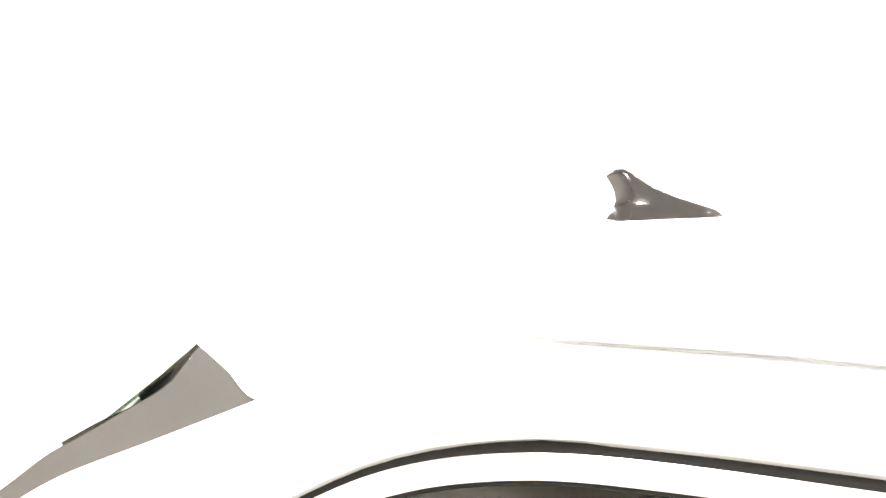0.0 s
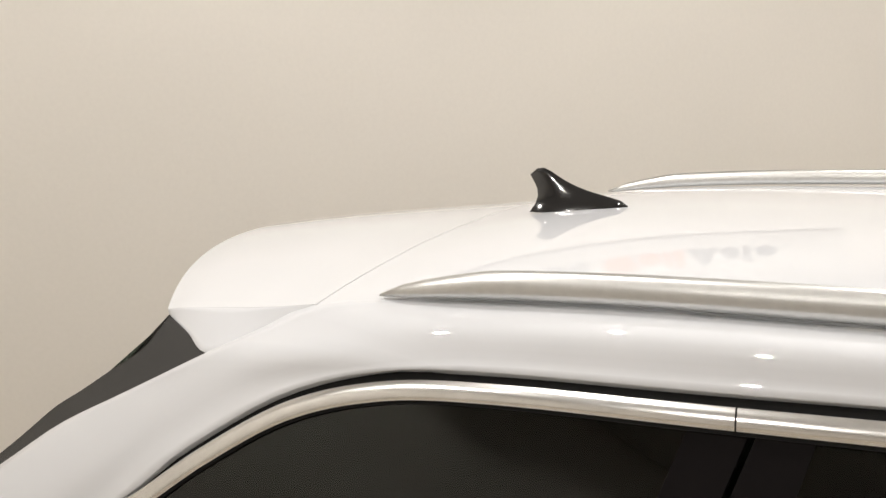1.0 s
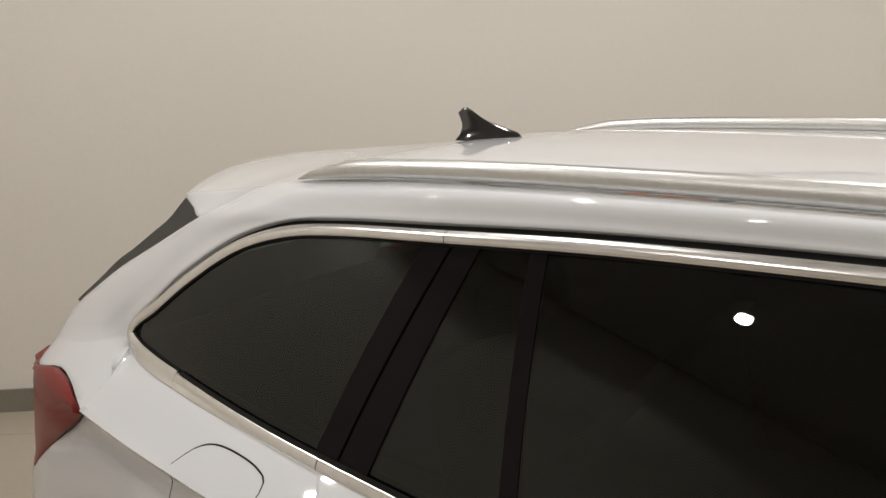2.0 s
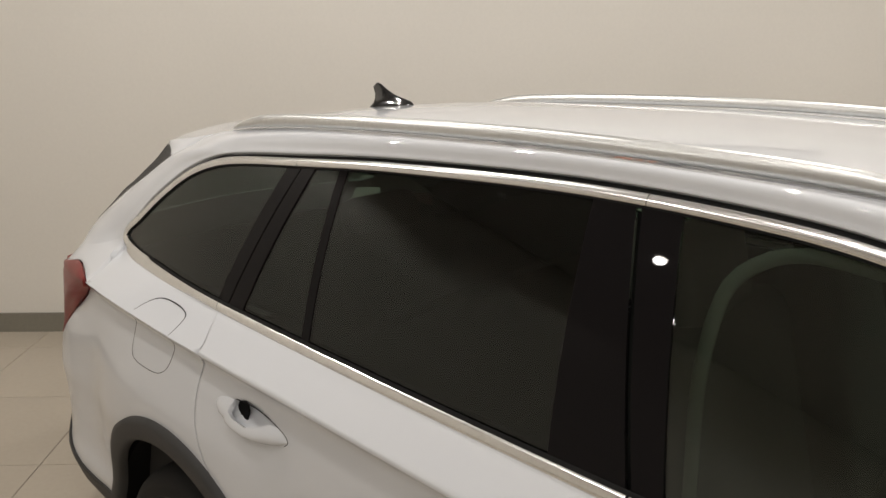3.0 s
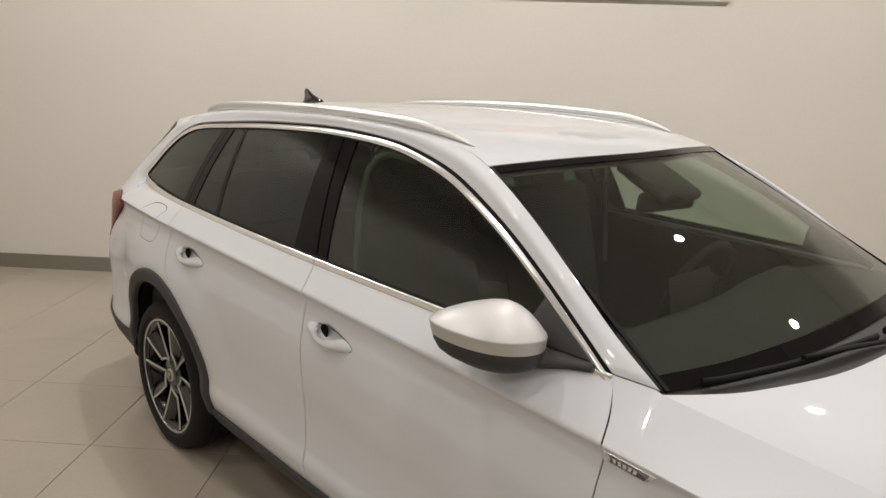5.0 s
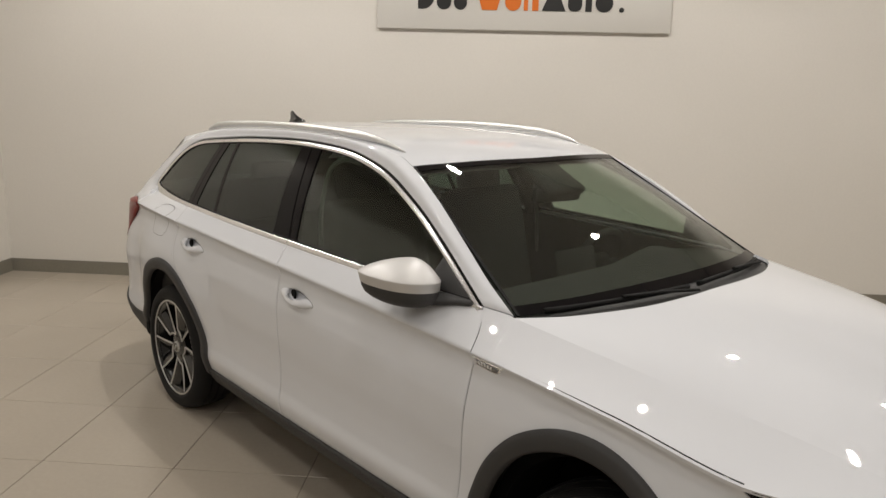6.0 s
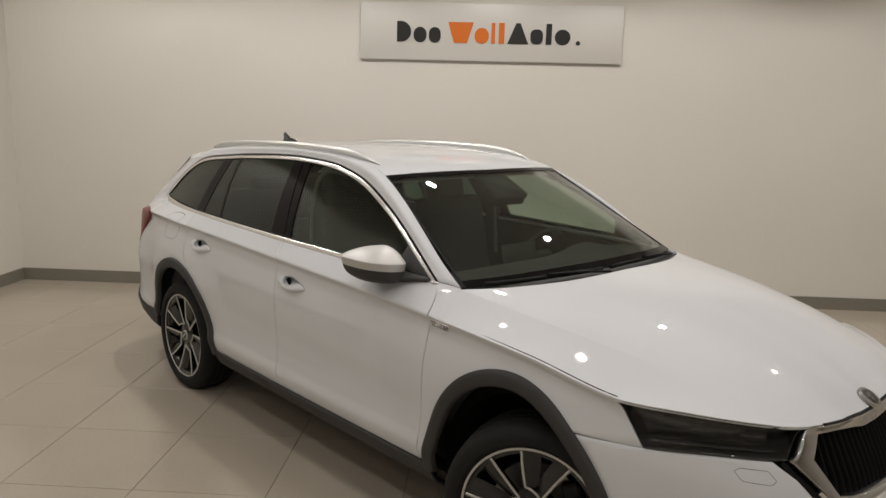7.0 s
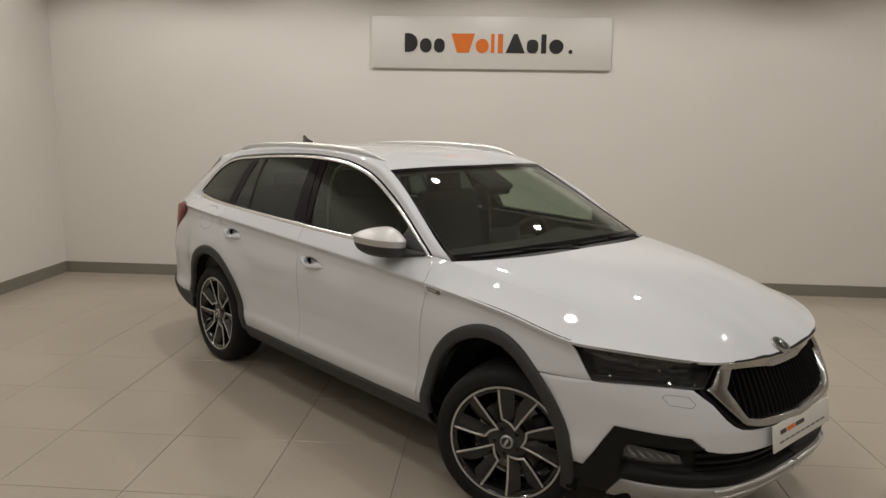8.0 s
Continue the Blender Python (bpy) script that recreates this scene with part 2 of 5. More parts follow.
def ribbon(line, w0, w1, fn, crown=0.006, base=0.0, rows=5):
    """A crowned strip along a flat line, laid on a surface."""
    cols = []
    for k in range(rows):
        f = k / (rows - 1)
        o = base + crown * math.sin(math.pi * f) ** 0.5 if crown else base
        cols.append([fn(q[0], q[1], o) for q in side_of(line, w0 + (w1 - w0) * f)])
    return np.swapaxes(np.array(cols), 0, 1)


def sweep(path, section, up=(0, 0, 1), scales=None, closed=True):
    """A section of (sideways, up) points carried along a path."""
    path = np.array(path, float)
    t = np.gradient(path, axis=0)
    bm = bmesh.new()
    rings = []
    for i, p in enumerate(path):
        d = Vector(t[i]).normalized()
        s = d.cross(Vector(up)).normalized()
        w = s.cross(d)
        k = scales[i] if scales is not None else (1, 1)
        rings.append([bm.verts.new(Vector(p) + s * a * k[0] + w * b * k[1]) for a, b in section])
    m = len(section)
    for a, b in zip(rings, rings[1:]):
        for j in range(m if closed else m - 1):
            bm.faces.new((a[j], a[(j + 1) % m], b[(j + 1) % m], b[j]))
    if closed:
        bm.faces.new(rings[0])
        bm.faces.new(rings[-1])
    bmesh.ops.recalc_face_normals(bm, faces=bm.faces)
    for f in bm.faces:
        f.smooth = len(f.verts) == 4
    return bm


def circle(r, n=10, squash=1.0):
    return [(r * math.cos(2 * math.pi * i / n), r * squash * math.sin(2 * math.pi * i / n)) for i in range(n)]


# ---- surfaces of the car ----
def interp(table):
    """Smooth function through the (place, value) pairs of a table."""
    xs = np.array([p[0] for p in table], float)
    ys = np.array([p[1] for p in table], float)
    n = len(xs)
    h = np.diff(xs)
    d = np.diff(ys) / h
    m = np.zeros(n)
    m[0], m[-1] = d[0], d[-1]
    for i in range(1, n - 1):
        if d[i - 1] * d[i] > 0:
            a, b = 2 * h[i] + h[i - 1], h[i] + 2 * h[i - 1]
            m[i] = (a + b) / (a / d[i - 1] + b / d[i])
    def f(x):
        x = min(max(x, xs[0]), xs[-1])
        i = min(max(int(np.searchsorted(xs, x)) - 1, 0), n - 2)
        t = (x - xs[i]) / h[i]
        return ((1 + 2 * t) * (1 - t) ** 2 * ys[i] + t * (1 - t) ** 2 * h[i] * m[i]
                + t * t * (3 - 2 * t) * ys[i + 1] + t * t * (t - 1) * h[i] * m[i + 1])
    return f


def spline(points, n, smooth=True):
    """n points evenly along a smooth (or straight-edged) line through the given points."""
    p = np.array(points, float)
    if smooth and len(p) > 2:
        q = np.vstack([2 * p[0] - p[1], p, 2 * p[-1] - p[-2]])
        fine = []
        for i in range(1, len(q) - 2):
            for t in np.linspace(0, 1, 24, endpoint=False):
                a, b, c, d = q[i - 1], q[i], q[i + 1], q[i + 2]
                fine.append(0.5 * (2 * b + (c - a) * t + (2 * a - 5 * b + 4 * c - d) * t * t + (3 * b - a - 3 * c + d) * t ** 3))
        fine.append(p[-1])
        p = np.array(fine)
    s = np.concatenate([[0], np.cumsum(np.linalg.norm(np.diff(p, axis=0), axis=1))])
    at = np.linspace(0, s[-1], n)
    return np.stack([np.interp(at, s, p[:, k]) for k in range(p.shape[1])], axis=1)


# the plan of the body at its widest: (x, half width), from tail to nose
OUTLINE = spline([(-2.42, 0), (-2.41, 0.30), (-2.37, 0.52), (-2.27, 0.692), (-2.08, 0.783), (-1.75, 0.846), (-1.34, 0.872), (-0.8, 0.88), (0, 0.883),
                  (0.8, 0.88), (1.3, 0.868), (1.6, 0.835), (1.8, 0.785), (1.95, 0.70), (2.07, 0.58), (2.15, 0.44), (2.20, 0.25), (2.215, 0)], 700)
ARC = np.concatenate([[0], np.cumsum(np.linalg.norm(np.diff(OUTLINE, axis=0), axis=1))])
MID = int(np.argmin(abs(OUTLINE[300:420, 0]))) + 300
ARC = ARC - ARC[MID]
TAN = np.gradient(OUTLINE, axis=0)
TAN /= np.linalg.norm(TAN, axis=1)[:, None]
NOSE, TAIL = float(ARC[-1]), float(ARC[0])
# heights of the lines along the body
crease = interp([(-2.3, 1.0), (-2.1, 1.018), (-1.74, 1.038), (-1.24, 1.028), (-0.6, 1.010), (-0.2, 0.997), (0.4, 0.977), (0.9, 0.953), (1.4, 0.913), (1.72, 0.853), (2.0, 0.82), (2.5, 0.79)])
belt_z = interp([(-2.3, 1.12), (-1.93, 1.105), (-1.3, 1.088), (-0.25, 1.072), (0.85, 1.052), (1.1, 1.045)])
belt_y = interp([(-2.4, 0.56), (-2.2, 0.625), (-1.93, 0.685), (-1.3, 0.775), (-0.25, 0.808), (0.5, 0.795), (0.85, 0.774), (0.95, 0.752), (1.0, 0.742)])
roof_y = interp([(-2.4, 0.42), (-1.82, 0.53), (-1.18, 0.605), (-0.35, 0.625), (0.3, 0.60), (0.9, 0.54)])
# how far the side lies inside the outline, by height below the crease (upper part) and above the ground (lower part)
beneath = interp([(0, 0.0), (0.004, 0.0026), (0.029, 0.0205), (0.036, 0.0222), (0.060, 0.0195), (0.11, 0.0115), (0.20, 0.0010), (0.30, 0.0030), (0.40, 0.0100), (0.6, 0.0120)])
lower = interp([(0.10, 0.10), (0.20, 0.060), (0.27, 0.030), (0.34, 0.004), (0.415, -0.014), (0.47, -0.004), (0.54, 0.0), (1.2, 0.0)])


def inset(u, z):
    """How far the skin lies inside the plan's outline."""
    c = crease(u)
    w = min(max((u - 1.9) / 0.55, 0), 1)
    nose = -0.085 * w * w * (3 - 2 * w) * min(max((0.78 - z) / 0.24, 0), 1) * min(max((z - 0.02) / 0.2, 0), 1)
    w = min(max((-1.82 - u) / 0.36, 0), 1)
    nose -= 0.050 * w * w * (3 - 2 * w) * min(max((1.0 - z) / 0.3, 0), 1) * min(max((z - 0.12) / 0.2, 0), 1)
    # the flare round the rear wheel arch
    w = min(max((0.72 - math.hypot(u + 1.36, z - 0.335)) / 0.26, 0), 1)
    h = min(max((z - 0.40) / 0.32, 0), 1)
    nose -= 0.030 * w * w * (3 - 2 * w) * h * h * (3 - 2 * h)
    if z <= c:
        return nose + beneath(c - z) + lower(z)
    half = float(np.interp(u, ARC, OUTLINE[:, 1]))
    top = max(half - belt_y(u), 0.02) if u < 1.0 else 0.11
    rise = max(belt_z(u) - c, 0.03)
    return min((z - c) / rise, 1) * top + 0.5 * max(0, z - c - rise)


def skin(u, z, out=0.0):
    """A point of the right-hand body side: u runs along the plan's outline (0 amidships, forwards positive)."""
    i = min(max(float(np.interp(u, ARC, np.arange(len(ARC)))), 0), len(ARC) - 1.001)
    k, f = int(i), i - int(i)
    p = OUTLINE[k] * (1 - f) + OUTLINE[k + 1] * f
    t = TAN[k] * (1 - f) + TAN[k + 1] * f
    d = inset(u, z) - out
    return np.array([p[0] + t[1] * d, -(p[1] - t[0] * d), z])


def pane(x, z, out=0.0):
    """A point of the right-hand side windows' surface."""
    f = (z - belt_z(x)) / (1.44 - belt_z(x))
    y = belt_y(x) + (roof_y(x) - belt_y(x)) * f + 0.06 * f * (1 - f) + out
    # towards the tail the trim's lower edge lies on the shoulder
    y += 1.8 * max(belt_z(x) - z, 0) * min(max((-1.40 - x) / 0.3, 0), 1)
    return np.array([x, -y, z + out * 0.35])


# ---- the showroom ----
def slab(name, a0, a1, d0, d1, z0, z1, mat, label=""):
    bm = bmesh.new()
    vs = [bm.verts.new(room(a, d, z)) for z in (z0, z1) for a, d in ((a0, d0), (a1, d0), (a1, d1), (a0, d1))]
    for q in ((0, 1, 2, 3), (4, 5, 6, 7), (0, 1, 5, 4), (1, 2, 6, 5), (2, 3, 7, 6), (3, 0, 4, 7)):
        bm.faces.new([vs[i] for i in q])
    bmesh.ops.recalc_face_normals(bm, faces=bm.faces)
    ob = part(name, bm, mat)
    return tagged(ob, label, "", "", "structure")


floor = slab("floor", -0.2, ROOM_LONG + 0.2, -0.2, ROOM_DEEP + 0.2, -0.15, -0.004, GROUT, "floor of square beige porcelain tiles with grey joints")
GAP = 0.05
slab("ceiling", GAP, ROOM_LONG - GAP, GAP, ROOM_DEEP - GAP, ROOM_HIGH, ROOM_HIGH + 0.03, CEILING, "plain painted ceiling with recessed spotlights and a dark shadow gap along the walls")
slab("ceiling_void", -0.2, ROOM_LONG + 0.2, -0.2, ROOM_DEEP + 0.2, ROOM_HIGH + 0.20, ROOM_HIGH + 0.35, VOID, "dark soffit above the suspended ceiling")
slab("wall_north", 0, ROOM_LONG, -0.2, 0, 0, ROOM_HIGH + 0.20, WALL, "plain cream painted wall that carries the sign")
slab("wall_west", -0.2, 0, -0.2, ROOM_DEEP + 0.2, 0, ROOM_HIGH + 0.20, WALL, "plain cream painted side wall")
slab("wall_east", ROOM_LONG, ROOM_LONG + 0.2, -0.2, ROOM_DEEP + 0.2, 0, ROOM_HIGH + 0.20, WALL, "plain cream painted side wall")
slab("wall_south", 0, ROOM_LONG, ROOM_DEEP, ROOM_DEEP + 0.2, 0, ROOM_HIGH + 0.20, WALL, "plain cream painted wall behind the camera")
slab("baseboard_north", 0, ROOM_LONG, 0, 0.014, 0, 0.115, SKIRT, "grey-brown tiled skirting along the wall")
slab("baseboard_west", 0, 0.014, 0.014, ROOM_DEEP, 0, 0.115, SKIRT, "grey-brown tiled skirting along the wall")

# ceiling spotlights: a recessed ring round a lit face
def ceiling_spot(a, d, k=1.0):
    p = room(a, d, ROOM_HIGH)
    ob = thing("ceiling_spotlight", "round recessed ceiling spotlight, lit warm white", "spotlight", p, "ceiling spotlights")
    part("ring", lathe([(0.058, 0.002), (0.060, -0.004), (0.085, -0.006), (0.092, -0.001), (0.092, 0.01)], 32, pose(0, 0, 0, 90, 0, 0) @ Matrix.Diagonal((k, 1, k, 1))), ALU, ob, "satin metal ring")
    part("lit_face", lathe([(0.0005, -0.0035), (0.045, -0.0035), (0.056, -0.0025), (0.0575, 0.004)], 24, pose(0, 0, 0, 90, 0, 0) @ Matrix.Diagonal((k, 1, k, 1))), LAMP_FACE, ob, "glowing warm white lamp face")
    return ob


for a, d in SPOTS:
    ceiling_spot(a, d, 0.8)
for a, d in SMALL_SPOTS:
    ceiling_spot(a, d, 0.55)

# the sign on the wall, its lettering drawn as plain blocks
SIGN_A, SIGN_W, SIGN_Z, SIGN_H = 3.322, 2.340, 2.178, 0.496
sign_pose = Matrix.Translation(room(SIGN_A, 0.002, SIGN_Z)) @ pose(0, 0, 0, 90, 0, ROOM_TURN)
sign = new("wall_sign")
sign.matrix_world = sign_pose
tagged(sign, "pale grey wall sign with black and orange lettering", "sign")
part("board", solid((SIGN_W, SIGN_H, 0.03), pose(SIGN_W / 2, SIGN_H / 2, 0.015), 0.003), BOARD, sign)


def round_block(x0, x1, y0, y1, r, n=6):
    r = min(r, (x1 - x0) / 2 - 1e-4, (y1 - y0) / 2 - 1e-4)
    pts = []
    for cx, cy, s in ((x1 - r, y1 - r, 0), (x0 + r, y1 - r, 90), (x0 + r, y0 + r, 180), (x1 - r, y0 + r, 270)):
        pts += [(cx + r * math.cos(radians(s + 90 * k / n)), cy + r * math.sin(radians(s + 90 * k / n))) for k in range(n + 1)]
    return pts


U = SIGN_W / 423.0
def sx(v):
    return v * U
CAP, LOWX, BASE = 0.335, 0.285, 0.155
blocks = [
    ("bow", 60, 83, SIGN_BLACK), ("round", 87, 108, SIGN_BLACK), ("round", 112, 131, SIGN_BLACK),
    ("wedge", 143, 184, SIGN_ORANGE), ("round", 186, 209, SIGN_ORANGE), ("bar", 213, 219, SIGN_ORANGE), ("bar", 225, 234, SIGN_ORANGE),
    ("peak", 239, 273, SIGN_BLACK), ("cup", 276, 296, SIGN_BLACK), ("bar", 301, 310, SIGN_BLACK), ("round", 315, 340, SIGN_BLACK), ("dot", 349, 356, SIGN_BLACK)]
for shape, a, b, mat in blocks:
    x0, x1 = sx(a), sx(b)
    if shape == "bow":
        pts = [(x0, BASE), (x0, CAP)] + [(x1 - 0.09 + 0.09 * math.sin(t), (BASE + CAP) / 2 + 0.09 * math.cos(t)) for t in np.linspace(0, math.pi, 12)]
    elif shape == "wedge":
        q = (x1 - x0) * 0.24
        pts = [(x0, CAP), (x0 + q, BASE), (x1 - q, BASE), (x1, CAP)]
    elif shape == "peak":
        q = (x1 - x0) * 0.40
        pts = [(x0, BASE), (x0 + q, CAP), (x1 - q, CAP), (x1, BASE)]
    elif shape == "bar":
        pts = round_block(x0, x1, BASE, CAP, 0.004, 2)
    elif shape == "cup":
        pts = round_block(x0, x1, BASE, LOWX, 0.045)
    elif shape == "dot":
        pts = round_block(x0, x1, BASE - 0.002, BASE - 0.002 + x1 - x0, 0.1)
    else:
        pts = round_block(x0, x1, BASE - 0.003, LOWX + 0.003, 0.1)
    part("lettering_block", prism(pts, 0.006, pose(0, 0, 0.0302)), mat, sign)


# ---- the car: shapes ----
AXLE_F, AXLE_R, WHEEL_Z = 1.36, -1.34, 0.33
car = thing("estate_car", "white estate car with black plastic cladding and silver roof rails", "car")


def arch_line(cx, rx, rz, a0, a1, n):
    return np.array([(cx + rx * math.cos(radians(a)), 0.335 + rz * math.sin(radians(a))) for a in np.linspace(a0, a1, n)])


def front_arch(a0, a1, n, grow=0.0):
    line = []
    for a in np.radians(np.linspace(a0, a1, n)):
        front = min(max(0.5 + 0.9 * math.cos(a), 0), 1)
        r = 1 - 0.048 * math.sin(2 * a) ** 2 * front
        line.append((1.340 + (0.427 + grow) * r * math.cos(a), 0.335 + (0.505 - 0.016 * front + grow) * r * math.sin(a)))
    return np.array(line)


def rear_arch(a0, a1, n, grow=0.0):
    return arch_line(-1.340, 0.460 + grow, 0.475 + grow, a0, a1, n)


# upper outline of the side windows, from the tail corner over the roof to the mirror
GLASS_TOP = [(-1.70, 1.0905), (-1.79, 1.093), (-1.872, 1.1005), (-1.918, 1.116), (-1.924, 1.143), (-1.900, 1.171), (-1.85, 1.203), (-1.755, 1.276), (-1.645, 1.345), (-1.53, 1.386), (-1.40, 1.408), (-1.18, 1.428), (-0.87, 1.451), (-0.46, 1.466),
             (-0.146, 1.456), (0.04, 1.430), (0.22, 1.384), (0.43, 1.297), (0.60, 1.208), (0.747, 1.120), (0.852, 1.052)]
TOP_LINE = spline(GLASS_TOP, 330)
TOP_UP = spline(GLASS_TOP[4:], 90)
top_z = interp([tuple(p) for p in spline(GLASS_TOP[5:], 40)])
# the trim is broadest round the tail corner
TRIM_WIDE = 0.0165 + 0.0065 * np.clip((96 - np.arange(330)) / 78, 0, 1) ** 1.2
gap_front = [(0.874, 0.355), (0.881, 0.50), (0.895, 0.70), (0.905, 0.83), (0.912, 0.90), (0.918, crease(0.918))]
gap_front_up = [(0.918, crease(0.918)), (0.899, 0.998), (0.868, belt_z(0.868) - 0.001)]
gap_mid = [(-0.200, 0.35), (-0.205, 0.6), (-0.213, 0.8), (-0.212, 0.93), (-0.206, crease(-0.206)), (-0.220, 1.035), (-0.240, belt_z(-0.240) - 0.001)]
gap_rear_low = [(-1.153, 0.769), (-1.185, 0.805), (-1.226, 0.88), (-1.236, 0.95), (-1.222, crease(-1.222))]
gap_rear_up = [(-1.222, crease(-1.222)), (-1.250, 1.058), (-1.288, belt_z(-1.288) - 0.001)]
gap_rear = spline(gap_rear_low + gap_rear_up[1:], 160)
GAP_FOLD = int(np.argmin([abs(z - crease(x)) for x, z in gap_rear]))
gap_rear_low, gap_rear_up = gap_rear[:GAP_FOLD + 1:6], gap_rear[GAP_FOLD::6]
gap_rear_low[-1], gap_rear_up[-1] = gap_rear[GAP_FOLD], gap_rear[-1]
FOLD_X = float(gap_rear[GAP_FOLD][0])
SEAM = 0.0015
LAMP_TIP = (-1.852, crease(-1.852))
SHOULDER = [(-1.920, 1.144), (-2.0, 1.108), (-2.13, 1.075), (-2.30, 1.050)]
LAMP_UPPER = [LAMP_TIP, (-1.914, 1.039), (-2.0, 1.043), (-2.09, 1.040), (-2.19, 1.014), (-2.30, 0.988)]
LAMP_LOWER = [LAMP_TIP, (-1.945, 0.962), (-2.05, 0.890), (-2.16, 0.797)]


# the bonnet's edges: its rear end beside the pillar foot, its rear edge under the windscreen, and the fold along its side
COWL_HALF = [(0.968, -0.752, 1.045), (1.040, -0.680, 1.052), (1.094, -0.598, 1.057), (1.170, -0.40, 1.065), (1.200, -0.20, 1.071), (1.205, 0, 1.074)]
BONNET_END = spline([tuple(skin(0.992, crease(1.0) + 0.003)), tuple(skin(0.980, 1.0)), COWL_HALF[0]], 12)
COWL = spline(COWL_HALF + [(x, -y, z) for x, y, z in COWL_HALF[-2::-1]], 61)
BONNET_FOLD = spline([COWL_HALF[0], (1.15, -0.728, 1.019), (1.351, -0.70, 0.991), (1.551, -0.661, 0.959), (1.752, -0.611, 0.923), (1.952, -0.548, 0.876), (2.080, -0.500, 0.832)], 50)


def cowl_at(y):
    return np.array([np.interp(y, COWL[:, 1], COWL[:, k]) for k in range(3)])


def shifted(line, dx=0.0, dz=0.0):
    return [(x + dx, z + dz) for x, z in line]


def hollow(cx, cz):
    """The body side with a hollow for the fingers behind a door handle."""
    def f(u, z, out=0.0):
        r = math.hypot((u - cx) / 0.076, (z - cz + 0.10 * (u - cx)) / 0.025)
        return skin(u, z, out - 0.030 * max(0.0, 1 - r ** 3) ** 0.8)
    return f


def panel(name, grid, mat, parent, side=1, label="", thick=0.012, out=0.0, fn=skin, soft=0.0016, flip=False):
    return part(name, sheet(on(grid, fn, out), thick, soft, side, flip=flip), mat, parent, label)


def belt_edge(x0, x1, n, drop=0.012):
    return [(x, belt_z(x) - drop) for x in np.linspace(x0, x1, n)]


for side in (1, -1):
    # front wing: between the arch and the line from door to headlamp
    inner = np.vstack([front_arch(177, 128, 15)[:-1], front_arch(128, 56, 25)[:-1], front_arch(56, 51.5, 5)])
    outer = legs([shifted(gap_front, SEAM), [(0.920, crease(0.918) - 0.0006), (1.2, crease(1.2) - 0.0006), (1.5, crease(1.5) - 0.0006), (1.728, 0.850)], [(1.728, 0.850), (1.825, 0.7085)]], [14, 24, 4])
    panel("front_wing", ruled(inner, outer, 40), WHITE, car, side)

    # front door
    bottom = spline([(-0.200 + SEAM, 0.35), (0.874 - SEAM, 0.355)], 110)
    top = belt_edge(-0.240 + SEAM, 0.868 - SEAM, 110, 0.001)
    left = spline(shifted(gap_mid, SEAM), 120)
    right = np.vstack([spline(shifted(gap_front, -SEAM), 104)[:-1], spline(shifted(gap_front_up, -SEAM), 17)])
    front_door = panel("front_door", coons(bottom, top, left, right), WHITE, car, side, fn=hollow(-0.062, 0.893))

    # rear door: its rear edge runs down the joint and then round the arch
    bottom = spline([(-0.888, 0.348), (-0.200 - SEAM, 0.35)], 110)
    top = belt_edge(-1.288 + SEAM, -0.240 - SEAM, 110, 0.001)
    left = np.vstack([rear_arch(1.5, 65.6, 61)[:-1], spline(shifted(gap_rear, 0.0014), 60)])
    right = spline(shifted(gap_mid, -SEAM), 120)
    rear_door = panel("rear_door", coons(bottom, top, left, right), WHITE, car, side, fn=hollow(-1.034, 0.934))

    # rear quarter, below the window and round the arch to the tail lamp
    inner = np.vstack([rear_arch(66.4, 92, 18)[:-1], rear_arch(92, 145, 24)[:-1], rear_arch(145, 172, 13)])
    fold = [(x, crease(x)) for x in np.linspace(FOLD_X, -1.852, 9)]
    outer = legs([shifted(gap_rear_low, -0.0006), fold, LAMP_LOWER, [(-2.16, 0.797), (-2.2, 0.70)]], [17, 23, 9, 3])
    panel("rear_quarter_panel", ruled(inner, outer, 50), WHITE, car, side, soft=0)
    high = spline([(-1.919, 1.143), (-1.911, 1.118), (-1.868, 1.1035), (-1.79, 1.0965), (-1.70, belt_z(-1.70) - 0.004)] + [(x, belt_z(x) - 0.001) for x in np.linspace(-1.6, -1.2882, 5)], 40)
    shoulder = on(coons(spline(fold[::-1], 40), high, spline([LAMP_TIP, (-1.919, 1.143)], 14), spline(shifted(gap_rear_up, -0.0002), 14)), skin)
    under_trim = np.array([pane(x, z, -0.002) for x, z in high]) - shoulder[:, -1]
    shoulder += under_trim[:, None] * (np.linspace(0, 1, 14) ** 2)[None, :, None]

    # rear bumper side with its black lower edge
    low = spline([(-1.785, 0.398), (-1.95, 0.386), (-2.05, 0.402), (-2.15, 0.44), (-2.3, 0.50), (TAIL, 0.52)], 30, False)
    high = legs([[(-1.784, 0.410), (-2.197, 0.697)], [(-2.197, 0.697), (-2.166, 0.793)], [(-2.166, 0.793), (TAIL, 0.793)]], [14, 5, 10])
    panel("rear_bumper", ruled(low, high, 12), WHITE, car, side, soft=0)
    under = spline([(-1.790, 0.24), (-1.87, 0.235), (-2.1, 0.25), (TAIL, 0.26)], 30, False)
    panel("rear_bumper_cladding", ruled(under, shifted([tuple(p) for p in low], 0, -0.003), 8), PLASTIC, car, side, "black grained plastic bumper edge", out=0.006)

    # tail lamp
    a = legs([shifted(LAMP_UPPER[::-1], -0.001), shifted(LAMP_LOWER, -0.001)], [8, 10])
    b = spline([(-2.44, 0.984), (-2.44, 0.797)], 19)
    lens = []
